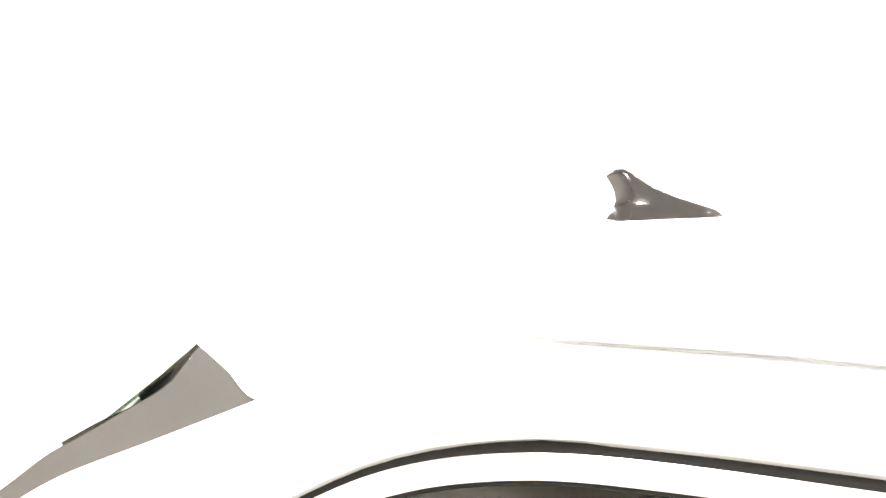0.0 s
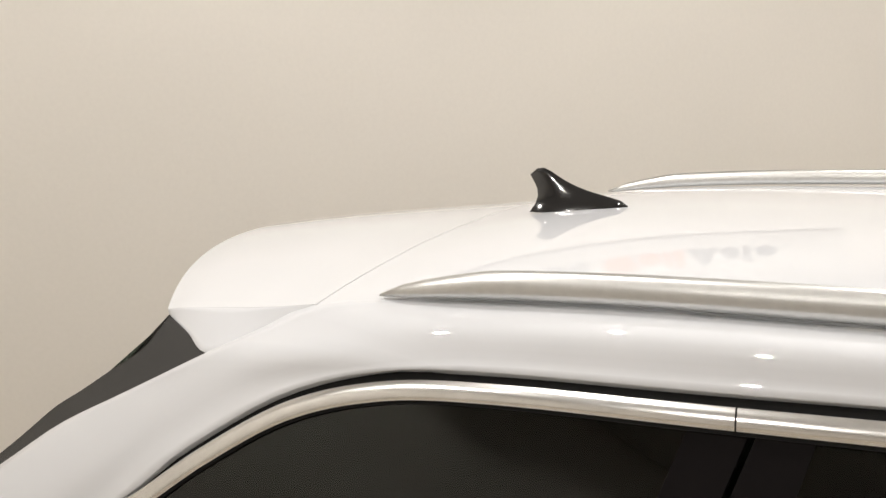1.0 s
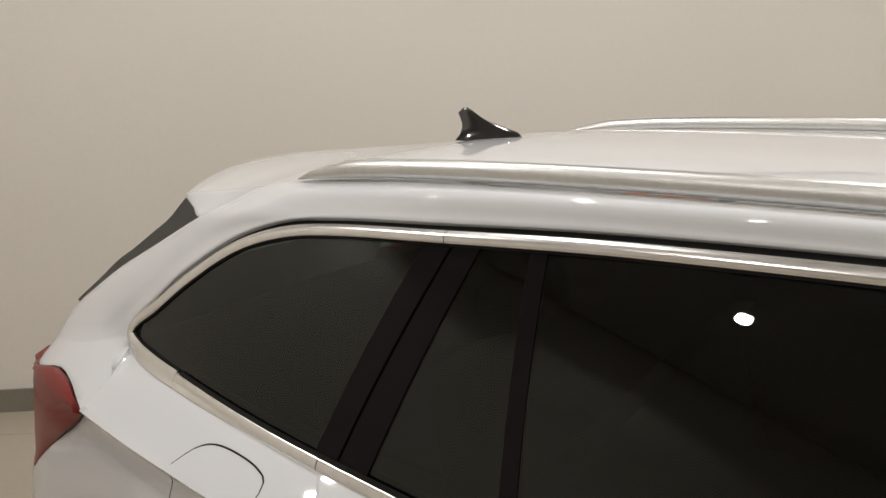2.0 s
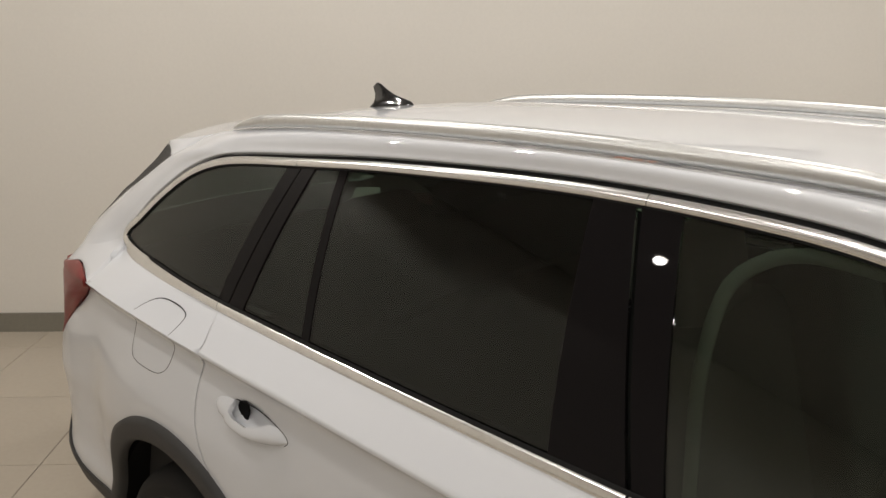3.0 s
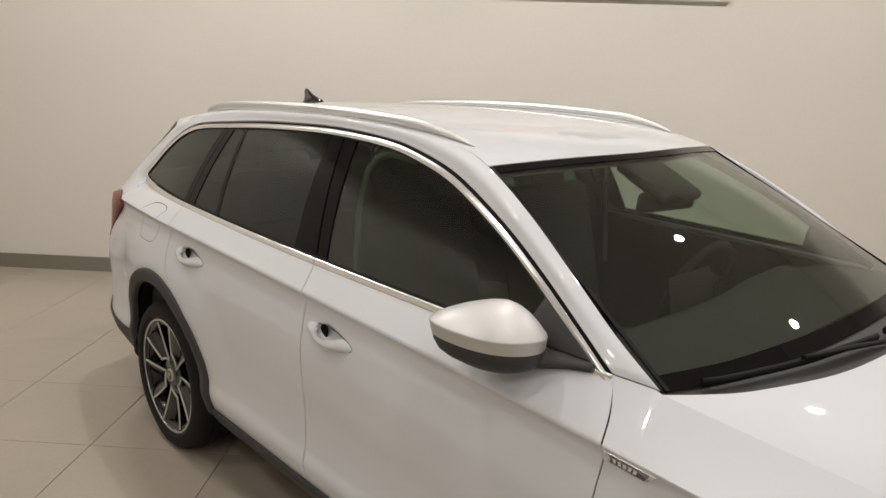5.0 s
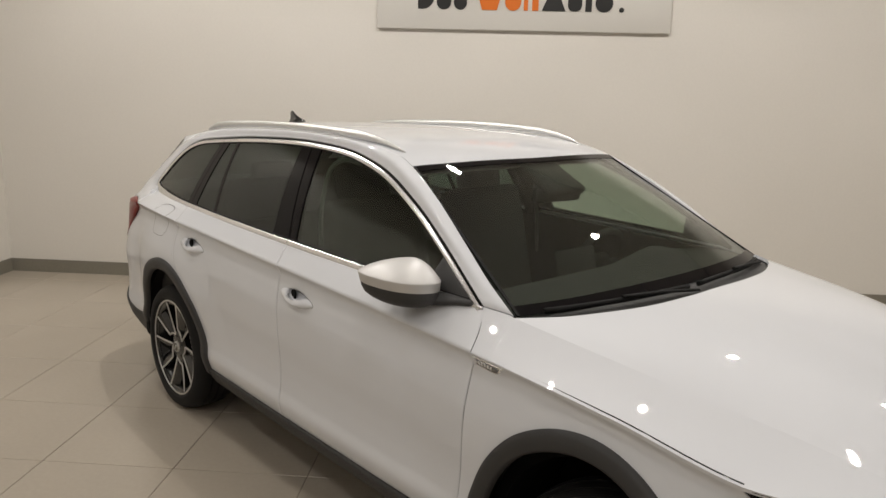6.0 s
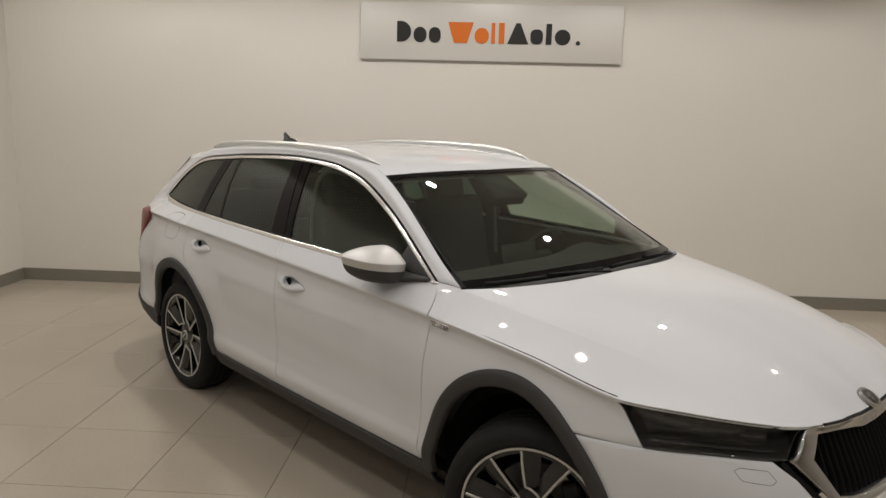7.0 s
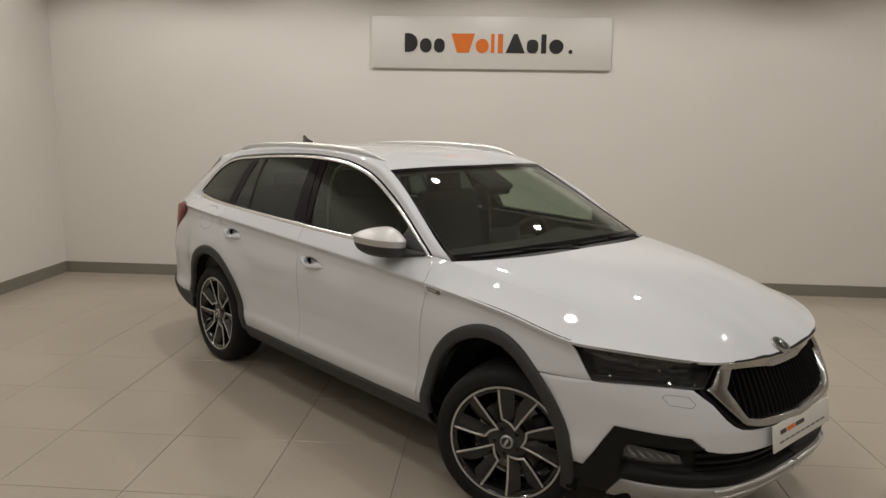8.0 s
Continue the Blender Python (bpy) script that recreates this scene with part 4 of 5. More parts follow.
rw = ruled(spline([(-1.957, -0.49, 1.364), (-2.12, 0, 1.375), (-1.957, 0.49, 1.364)], 25), spline([(-2.275, -0.56, 1.095), (-2.36, 0, 1.10), (-2.275, 0.56, 1.095)], 25), 8)
part("rear_window", sheet(rw, 0.004, 0), PRIVACY, car, "dark tinted rear window")
tg = ruled(rw[:, -1] - np.array([0.01, 0, 0.004]), spline([skin(TAIL + 0.45, 0.70) * np.array([1, 1, 1]), (-2.42, 0, 0.70), skin(TAIL + 0.45, 0.70) * np.array([1, -1, 1])], 25), 10)
part("tailgate", sheet(tg, 0.015, 0.004), WHITE, car)
for side in (1, -1):
    corner_panel = coons(spline([tuple(skin(-2.30, 1.048)), (-2.222, -0.616, 1.118)], 6), spline([tuple(skin(-2.44, 1.050)), (-2.29, -0.565, 1.088)], 6),
                         spline([tuple(skin(u, 1.052)) for u in (-2.30, -2.33, -2.37, -2.41, -2.44)], 10), spline([(-2.222, -0.616, 1.118), (-2.25, -0.60, 1.098), (-2.29, -0.565, 1.088)], 10))
    part("tail_shoulder", sheet(corner_panel, 0.01, 0.002, side), WHITE, car)

# ---- front: lamps, grille, bumper ----


def mirror_join(half):
    """Joins a half grid, which ends at the nose, with its mirror image."""
    other = half[::-1].copy()[1:]
    other[..., 1] *= -1
    return np.concatenate([half, other])


CENTRE = NOSE - 0.0005
for side in (1, -1):
    # white bumper skin, half
    wlow = legs([[(1.762, 0.353), (1.808, 0.353)], [(1.808, 0.353), (1.927, 0.540)], [(1.927, 0.540), (2.204, 0.520)], [(2.204, 0.520), (2.262, 0.470)], [(2.262, 0.470), (2.37, 0.456), (CENTRE, 0.448)]], [3, 8, 12, 4, 14])
    whigh = legs([[(1.60, 0.6995), (1.70, 0.7025)], [(1.70, 0.7025), (1.827, 0.7068)], [(1.827, 0.7068), (2.03, 0.710), (2.215, 0.699)], [(2.215, 0.699), (2.285, 0.645)], [(2.285, 0.645), (2.36, 0.562), (2.46, 0.536), (CENTRE, 0.520)]], [3, 8, 12, 4, 14])
    a = ruled(wlow, whigh, 16)
    arch_col = front_arch(3, 50.6, 16)
    for j in range(16):
        d = arch_col[j] - a[0, j]
        for i in range(6):
            a[i, j] += d * (1 - i / 6) ** 1.5
    panel("front_bumper", a, WHITE, car, side)
    # black lower grille and lamp surround
    plow = legs([[(1.775, 0.245), (1.905, 0.240)], [(1.905, 0.240), (1.962, 0.322)], [(1.962, 0.322), (2.36, 0.315), (CENTRE, 0.335)]], [9, 6, 26])
    phigh = np.array(wlow)
    g = ruled(plow, phigh - np.array([0, 0.003]), 14)
    low3 = on(g, skin)
    for i in range(low3.shape[0]):
        for j in range(14):
            u, z = g[i, j]
            pocket = min(max((u - 1.95) / 0.04, 0), 1) * min(max((0.475 - z) / 0.02, 0), 1) * min(max((z - 0.352) / 0.02, 0), 1)
            low3[i, j] = skin(u, z, 0.004 - 0.060 * pocket)
    part("lower_bumper", sheet(low3, 0.01, 0, side), BUMPER_BLACK, car, "black grained plastic lower bumper")
    for z in (0.375, 0.405, 0.435):
        part("lower_grille_bar", sheet(on(ruled(spline([(2.24, z), (CENTRE, z)], 12), spline([(2.24, z + 0.012), (CENTRE, z + 0.012)], 12), 3), skin, -0.034), 0.012, 0, side), BUMPER_BLACK, car)
    # fog lamp
    fa, fb = spline([(1.955, 0.415), (2.06, 0.405), (2.185, 0.408)], 14), spline([(1.962, 0.468), (2.06, 0.460), (2.175, 0.440)], 14)
    fog = panel("fog_lamp", ruled(fa, fb, 5), LAMP_DARK, car, side, "slim fog lamp behind clear glass", thick=0.01, out=-0.030)
    for k, u in enumerate((1.985, 2.02, 2.055, 2.09, 2.125)):
        slant = spline([(u, 0.452 - 0.004 * k), (u + 0.012, 0.436), (u + 0.030, 0.420)], 6)
        part("fog_reflector", sheet(ribbon(slant, -0.005, 0.005, skin, 0.004, -0.027, 4), 0.003, 0, side), LAMP_GREY, fog, "bright fog-lamp facet")
    panel("fog_lamp_glass", ruled(fa, fb, 5), CLEAR, fog, side, thick=0.003, out=-0.016, soft=0)
    # silver skid plate
    slow = legs([[(1.905, 0.228), (2.0, 0.215)], [(2.0, 0.215), (2.36, 0.218), (CENTRE, 0.235)]], [6, 30])
    shigh = legs([[(1.907, 0.236), (1.962, 0.318)], [(1.962, 0.318), (2.36, 0.311), (CENTRE, 0.331)]], [6, 30])
    g = ruled(slow, shigh, 9)
    s3 = on(g, skin)
    for i in range(s3.shape[0]):
        for j in range(9):
            f = j / 8
            s3[i, j] = skin(g[i, j, 0], g[i, j, 1], 0.004 + 0.020 * min(max((g[i, j, 0] - 1.93) / 0.1, 0), 1) * (1 - abs(2 * f - 1) ** 3))
    part("skid_plate", sheet(s3, 0.01, 0.003, side), SKID, car, "silver under-bumper skid plate")
    for za, zb in ((0.300, 0.318), (0.262, 0.276)):
        rib = spline([(2.30, za), (2.36, za + 0.004), (2.44, zb), (CENTRE, zb + 0.004)], 20)
        part("skid_rib", sheet(ribbon(rib, -0.007, 0.007, skin, 0.010, 0.020, 5), 0.006, 0, side), SKID_LIGHT, car, "bright raised rib of the skid plate")

    # headlamp
    ha = spline([(1.831, 0.708), (2.03, 0.7125), (2.262, 0.702)], 24)
    hb = spline([(1.736, 0.848), (1.9, 0.8415), (2.03, 0.831), (2.15, 0.8175), (2.338, 0.794)], 24)
    hg = ruled(ha, hb, 12)
    lamp = panel("headlamp", hg, LAMP_DARK, car, side, "dark slim headlamp with clear cover", thick=0.01, out=-0.100, soft=0, flip=False)
    cover = np.array([[skin(hg[i, j, 0], hg[i, j, 1], 0.006 - 0.030 * (j / 11) - 0.020 * (j / 11) ** 2) for j in range(12)] for i in range(24)])
    part("cover_glass", sheet(cover, 0.003, 0, side), CLEAR, lamp)
    for line in (ha, hb, hg[0], hg[-1]):
        wall_rows = np.array([[skin(p[0], p[1], o) for o in (-0.003, -0.100)] for p in line])
        part("lamp_rim", sheet(wall_rows, 0.003, 0, side), LAMP_DARK, lamp)
    for edge_line, depth in ((ha + np.array([0, 0.003]), -0.002), (hb - np.array([0, 0.004]), -0.030)):
        path = np.array([skin(p[0], p[1], depth) for p in edge_line]) * np.array([1, side, 1])
        part("lamp_bezel", sweep(path, circle(0.0055, 12)), GLOSS_BLACK, lamp, "gloss black edge of the lamp cover")
    drl = spline([(1.845, 0.718), (2.03, 0.722), (2.245, 0.711)], 24)
    part("light_strip", sheet(ribbon(drl, 0.0, 0.011, skin, 0.006, -0.034, 5), 0.01, 0, side), LENS_GREY, lamp, "grey daylight strip")
    for u, z, w, h in ((1.93, 0.782, 0.10, 0.046), (2.07, 0.762, 0.10, 0.046), (2.19, 0.750, 0.07, 0.04)):
        c = skin(u, z, -0.064)
        n = skin(u, z, 0.02) - c
        c[1] *= side
        n[1] *= side
        m = Matrix.Translation(c) @ Vector(n).to_track_quat("Y", "Z").to_matrix().to_4x4()
        part("lamp_module", solid((w, 0.045, h), m, 0.018, 4), LAMP_DARK, lamp, "dark projector lamp block")
        part("lamp_fin", solid((w * 0.44, 0.004, h * 0.20), m @ pose(w * 0.52 * side, 0.018, 0.004, -24, -34 * side, 10 * side), 0.001), LAMP_GREY, lamp, "bright reflector facet")
        part("lamp_lens", lathe([(0.0005, 0.0340), (0.006, 0.0332), (0.012, 0.0305), (0.018, 0.0255), (0.022, 0.0190), (0.024, 0.010), (0.024, 0.0)], 28, m @ pose(-w * 0.20 * side, 0.004, 0.006)), LENS_GREY, lamp, "dark projector lens")

# chrome grille surround, black slatted grille
go = legs([[(CENTRE, 0.770), (2.66, 0.771), (2.60, 0.781), (2.50, 0.790), (2.352, 0.796)], [(2.352, 0.796), (2.300, 0.72), (2.268, 0.700)], [(2.268, 0.700), (2.392, 0.575), (2.41, 0.563)], [(2.41, 0.563), (2.50, 0.545), (CENTRE, 0.530)]], [16, 8, 12, 16])
gi = legs([[(CENTRE, 0.730), (2.66, 0.731), (2.60, 0.741), (2.50, 0.752), (2.400, 0.758)], [(2.400, 0.758), (2.375, 0.72), (2.358, 0.697)], [(2.358, 0.697), (2.415, 0.595), (2.425, 0.587)], [(2.425, 0.587), (2.51, 0.572), (CENTRE, 0.556)]], [16, 8, 12, 16])
grille = part("grille", sheet(mirror_join(on(ruled(spline([(2.33, 0.770), (CENTRE, 0.745)], 20), spline([(2.37, 0.57), (CENTRE, 0.54)], 20), 6), skin, -0.075)), 0.01, 0), VOID, car, "black radiator grille with vertical slats in a chrome surround")
rows = []
for f, o in ((0, -0.004), (0.02, 0.006), (0.06, 0.0105), (0.12, 0.0115), (0.5, 0.0115), (0.86, 0.0105), (0.93, 0.009), (0.97, 0.003), (1.0, -0.03)):
    rows.append([skin(*(go[k] * (1 - f) + gi[k] * f), o) for k in range(len(go))])
half = np.swapaxes(np.array(rows), 0, 1)
part("surround", sheet(mirror_join(half), 0.006, 0), BRIGHT, grille, "polished chrome grille surround")
for side in (1, -1):
    part("grille_seal", sheet(ribbon(go[:15], -0.003, 0.003, skin, 0.0, 0.0085, 3), 0.01, 0, side), SEAL, car)
top_i = interp([(2.358, 0.697), (2.375, 0.72), (2.400, 0.758), (2.50, 0.752), (2.60, 0.741), (2.66, 0.731), (2.9, 0.730)])
low_i = interp([(2.358, 0.697), (2.415, 0.595), (2.425, 0.587), (2.51, 0.572), (2.7, 0.557), (2.9, 0.556)])
us = np.arange(2.380, CENTRE, 0.031)
for k, u in enumerate(us):
    z0, z1 = low_i(u) - 0.002, top_i(u) + 0.002
    for side in (1, -1):
        w = 0.0055
        cols = np.array([[skin(u + d, z0 + (z1 - z0) * f, o) for f in np.linspace(0, 1, 6)] for d, o in ((-w, -0.050), (-w * 0.8, -0.018), (0, -0.012), (w * 0.8, -0.018), (w, -0.050))])
        part("slat", sheet(cols, 0.002, 0, side), SLAT, grille)
for side in (1, -1):
    line = legs([[(2.245, 0.690), (2.37, 0.562)], [(2.37, 0.562), (2.47, 0.536), (CENTRE, 0.522)]], [10, 16])
    part("grille_seal", sheet(ribbon(line, -0.002, 0.012, skin, 0, -0.004, 3), 0.01, 0, side), SEAL, car)

# round badge on the bonnet
spine = bonnet_grid[len(bonnet_grid) // 2]
k = int(np.argmin(abs(spine[:, 0] - 2.175)))
along = Vector(spine[k + 1] - spine[k - 1])
bc = Vector(spine[k]) + Vector((-along.z, 0, along.x)).normalized() * 0.006 + Vector((0, 0.010, 0))
m = Matrix.Translation(bc) @ Vector((-along.z, 0, along.x)).to_track_quat("-Y", "Z").to_matrix().to_4x4()
badge = part("bonnet_badge", lathe([(0.0005, -0.006), (0.030, -0.006), (0.032, -0.008), (0.040, -0.008), (0.042, -0.004), (0.042, 0.010)], 40, m), BRIGHT, car, "round chrome badge with a dark centre")
part("badge_centre", lathe([(0.0005, -0.0075), (0.029, -0.0075), (0.029, -0.004)], 32, m), GLOSS_BLACK, badge)
part("badge_mark", solid((0.010, 0.003, 0.040), m @ pose(0.002, -0.0085, 0, 0, 30, 0), 0.001), BRIGHT, badge)
part("badge_mark", solid((0.026, 0.003, 0.009), m @ pose(0.004, -0.0085, 0.004, 0, -20, 0), 0.001), BRIGHT, badge)
for side in (1, -1):
    # chrome badge on the wing, its writing as a bar
    wb = legs([[(0.924, 0.914), (1.004, 0.907), (1.022, 0.910)]], [10])
    wt = legs([[(0.925, 0.942), (1.018, 0.936), (1.046, 0.934)]], [10])
    g = ruled(wb, wt, 4)
    wbadge = panel("wing_badge", g, CHROME, car, side, "small chrome wing badge with dark lettering", thick=0.006, out=0.006, soft=0.001)
    g2 = ruled(wb * 0.88 + wt * 0.12, wb * 0.12 + wt * 0.88, 3)
    panel("badge_inlay", g2[1:10], GLOSS_BLACK, wbadge, side, thick=0.002, out=0.0075, soft=0)
    for k in range(5):
        a = g2[1] + (g2[8] - g2[1]) * (0.12 + 0.155 * k)
        b = g2[1] + (g2[8] - g2[1]) * (0.12 + 0.155 * k + 0.10)
        q = np.array([[a[0] * 0.82 + a[2] * 0.18, a[0] * 0.18 + a[2] * 0.82], [b[0] * 0.82 + b[2] * 0.18, b[0] * 0.18 + b[2] * 0.82]])
        panel("badge_bar", q, CHROME, wbadge, side, thick=0.001, out=0.009, soft=0)
    # thin joints: fuel flap, washer cover, bonnet ridge
    if side == 1:
        loop = [(-1.545, 1.035), (-1.522, 1.062), (-1.475, 1.071), (-1.385, 1.068), (-1.350, 1.053), (-1.352, 1.0), (-1.366, 0.952), (-1.385, 0.931), (-1.426, 0.918), (-1.522, 0.916), (-1.555, 0.930), (-1.560, 0.98), (-1.545, 1.035)]
        part("fuel_flap_joint", sheet(ribbon(spline(loop, 60), -0.0007, 0.0007, skin, 0, 0.0004, 2), 0.002, 0, side), SEAL, car)
    loop = [(2.098, 0.672), (2.122, 0.644), (2.205, 0.634), (2.222, 0.646), (2.198, 0.674), (2.115, 0.682), (2.098, 0.672)]
    part("washer_cover_joint", sheet(ribbon(spline(loop, 60, False), -0.0006, 0.0006, skin, 0, 0.0004, 2), 0.002, 0, side), SEAL, car)

# number-plate holder with a dealer's card: its print becomes bars
plate_m = Matrix.Translation((2.310, 0, 0.487)) @ pose(0, 0, 0, 90 - 8, 0, 90)
plate_body = part("plate_card", solid((0.52, 0.108, 0.006), plate_m, 0.002), PLATE_WHITE, car, "white dealer card in the number-plate holder")
for x, w, mat in ((-0.175, 0.050, SIGN_BLACK), (-0.105, 0.068, SIGN_ORANGE), (-0.025, 0.076, SIGN_BLACK)):
    part("print_bar", solid((w, 0.017, 0.002), plate_m @ pose(x, 0.016, 0.0036)), mat, plate_body)
for x in np.linspace(-0.19, 0.19, 9):
    part("print_bar", solid((0.036, 0.007, 0.002), plate_m @ pose(x, -0.024, 0.0036)), PLATE_GREY, plate_body)

for ob in list(bpy.data.objects):
    if ob.type == "MESH" and ob.data.materials and ob.data.materials[0] in (CLEAR,):
        ob.visible_shadow = False

# ---- roof aerial ----
aer = []
zb = interp([(-1.60, 1.4835), (-1.5, 1.490), (-1.40, 1.496)])
for f in np.linspace(0, 1, 15):
    x = -1.575 + 0.163 * f
    tall = interp([(0, 0.058), (0.05, 0.067), (0.12, 0.070), (0.20, 0.064), (0.35, 0.047), (0.55, 0.031), (0.8, 0.018), (0.95, 0.010), (1, 0.003)])(f)
    back = -0.0 + 0.012 * (1 - f) ** 3
    wide = 0.030 * math.sin(math.pi * min(0.28 + 0.72 * f, 1)) ** 0.6 + 0.001
    ring = []
    for a in np.linspace(0, math.pi, 15):
        c, s = math.cos(a), math.sin(a)
        hh = s ** 1.0
        ring.append((x - 0.010 * hh * (1 - f) ** 2 + (0.014 * math.sin(math.pi * hh) * (1 - f) ** 4), wide * (c if abs(c) < 1 else c) * (1 - 0.72 * hh ** 0.45 * min(1, tall / 0.03)), zb(x) - 0.004 + (tall + 0.004) * hh))
    aer.append(ring)
part("roof_aerial", sheet(np.array(aer), 0.002, 0, heart=(-1.5, 0, 1.45)), GLOSS_BLACK, car, "gloss black shark-fin aerial")

# ---- wheels ----
RIM_R, TYRE_R, HALF_W = 0.249, 0.334, 0.110


def wheel(m, name):
    """A wheel whose axle lies along its own y; its outer face looks to -y."""
    w = part(name, lathe([(0.228, -HALF_W + 0.014), (RIM_R + 0.006, -HALF_W + 0.010), (RIM_R + 0.007, -HALF_W + 0.004), (RIM_R - 0.002, -HALF_W + 0.003), (RIM_R - 0.012, -HALF_W + 0.016),
                           (0.215, -HALF_W + 0.05), (0.205, 0.02), (0.225, HALF_W - 0.02), (RIM_R, HALF_W)], 56, m), RIM_DARK, car, "dark five-spoke alloy wheel with machined edges")
    part("rim_lip", lathe([(RIM_R - 0.004, -HALF_W + 0.004), (RIM_R - 0.003, -HALF_W + 0.0012), (RIM_R + 0.005, -HALF_W + 0.0016), (RIM_R + 0.006, -HALF_W + 0.006)], 64, m), RIM_CUT, w, "bright machined rim edge")
    part("tyre", lathe([(RIM_R + 0.004, -HALF_W + 0.012), (RIM_R + 0.010, -HALF_W + 0.002), (0.270, -HALF_W - 0.008), (0.292, -HALF_W - 0.010), (0.308, -HALF_W - 0.004), (0.322, -HALF_W + 0.010), (0.330, -HALF_W + 0.030), (TYRE_R, -0.05),
                        (TYRE_R, -0.046), (0.325, -0.045), (0.325, -0.038), (TYRE_R, -0.037), (TYRE_R, -0.005), (0.325, -0.004), (0.325, 0.004), (TYRE_R, 0.005), (TYRE_R, 0.037), (0.325, 0.038), (0.325, 0.045), (TYRE_R, 0.046),
                        (0.330, HALF_W - 0.03), (0.315, HALF_W), (0.28, HALF_W + 0.006), (RIM_R, HALF_W - 0.002)], 64, m), RUBBER, w, "black low-profile tyre")
    part("brake_disc", lathe([(0.06, 0.0), (0.160, 0.0), (0.160, 0.022), (0.06, 0.022)], 40, m), BRAKE, w, "steel brake disc")
    part("brake_caliper", solid((0.07, 0.06, 0.13), m @ pose(0.135, 0.0, 0.05, 0, -20, 0), 0.015), PLASTIC, w)

    def at(deg, r, o):
        dish = -HALF_W + 0.006 + 0.030 * (1 - r / RIM_R) ** 0.8
        return m @ Vector((r * math.sin(radians(deg)), dish + o, r * math.cos(radians(deg))))
    for k in range(5):
        c = 12 + 72 * k
        legs_of = (((c - 21.5, 0.97), (c - 26, 0.405), (c - 6, 0.97), (c - 2, 0.36)), ((c + 21.5, 0.97), (c + 18.5, 0.25), (c + 8, 0.97), (c - 6, 0.27)))
        for (ao, ro), (ai, ri), (bo, so), (bi, si) in legs_of:
            g = []
            for f in np.linspace(0, 1, 7):
                ra, rb = (ro + (ri - ro) * f) * RIM_R, (so + (si - so) * f) * RIM_R
                aa, ab = ao + (ai - ao) * f, bo + (bi - bo) * f
                g.append([at(aa, ra, 0.0), at(aa * 0.75 + ab * 0.25, ra * 0.75 + rb * 0.25, 0.001), at(aa * 0.4 + ab * 0.6, ra * 0.4 + rb * 0.6, 0.008), at(ab, rb, 0.020)])
            part("spoke", sheet(np.array([[tuple(q) for q in r] for r in g]), 0.026, 0, heart=tuple(m @ Vector((0, 0.3, 0)))), RIM_DARK, w)
        path = legs([[(c - 21.5, 0.965), (c - 26, 0.405)], [(c - 26, 0.405), (c + 18.5, 0.25)], [(c + 18.5, 0.25), (c + 21.5, 0.965)]], [8, 5, 8])
        xy = np.array([(r * RIM_R * math.sin(radians(a)), r * RIM_R * math.cos(radians(a))) for a, r in path])
        g = []
        for q, wd in ((side_of(xy, 0.0052), 0), (side_of(xy, 0.0036), -0.003), (side_of(xy, -0.0036), -0.003), (side_of(xy, -0.0052), 0)):
            g.append([tuple(at(math.degrees(math.atan2(p[0], p[1])), math.hypot(*p), -0.001 + wd)) for p in q])
        part("spoke_edge", sheet(np.array(g), 0.006, 0, heart=tuple(m @ Vector((0, 0.3, 0)))), RIM_CUT, w, "bright machined spoke edge")
        h = m @ Matrix.Translation((0.056 * math.sin(radians(c + 36)), -HALF_W + 0.030, 0.056 * math.cos(radians(c + 36))))
        part("wheel_bolt", lathe([(0.0005, -0.006), (0.009, -0.006), (0.011, 0.0), (0.011, 0.02)], 6, h), SEAL, w)
    part("hub", lathe([(0.034, -HALF_W + 0.022), (0.070, -HALF_W + 0.027), (0.088, -HALF_W + 0.034), (0.088, -HALF_W + 0.07)], 40, m), RIM_DARK, w)
    cap = part("hub_cap", lathe([(0.0005, -HALF_W + 0.014), (0.026, -HALF_W + 0.015), (0.030, -HALF_W + 0.019), (0.031, -HALF_W + 0.03)], 32, m), RIM_CUT, w, "silver hub cap")
    part("cap_centre", lathe([(0.0005, -HALF_W + 0.0125), (0.0215, -HALF_W + 0.0132), (0.023, -HALF_W + 0.016)], 28, m), RIM_DARK, w)
    part("cap_mark", solid((0.010, 0.002, 0.036), m @ pose(0, -HALF_W + 0.0122, 0, 0, 25, 0), 0.0008), RIM_CUT, w)
    part("cap_mark", solid((0.018, 0.002, 0.006), m @ pose(0.003, -HALF_W + 0.0122, 0.003, 0, -25, 0), 0.0008), RIM_CUT, w)
    return w


STEER = 26
wheel(Matrix.Translation((AXLE_R, -0.760, WHEEL_Z)) @ pose(0, 0, 0, 0, 20, 0), "rear_wheel")
wheel(Matrix.Translation((AXLE_R, 0.760, WHEEL_Z)) @ pose(0, 0, 0, 0, 0, 180), "rear_wheel")
wheel(Matrix.Translation((AXLE_F, -0.700, WHEEL_Z)) @ pose(0, 0, 0, 0, 0, STEER) @ pose(0, -0.045, 0, 0, 0, 0), "front_wheel")
wheel(Matrix.Translation((AXLE_F, 0.700, WHEEL_Z)) @ pose(0, 0, 0, 0, 0, 180 + STEER) @ pose(0, -0.045, 0, 0, 0, 0), "front_wheel")

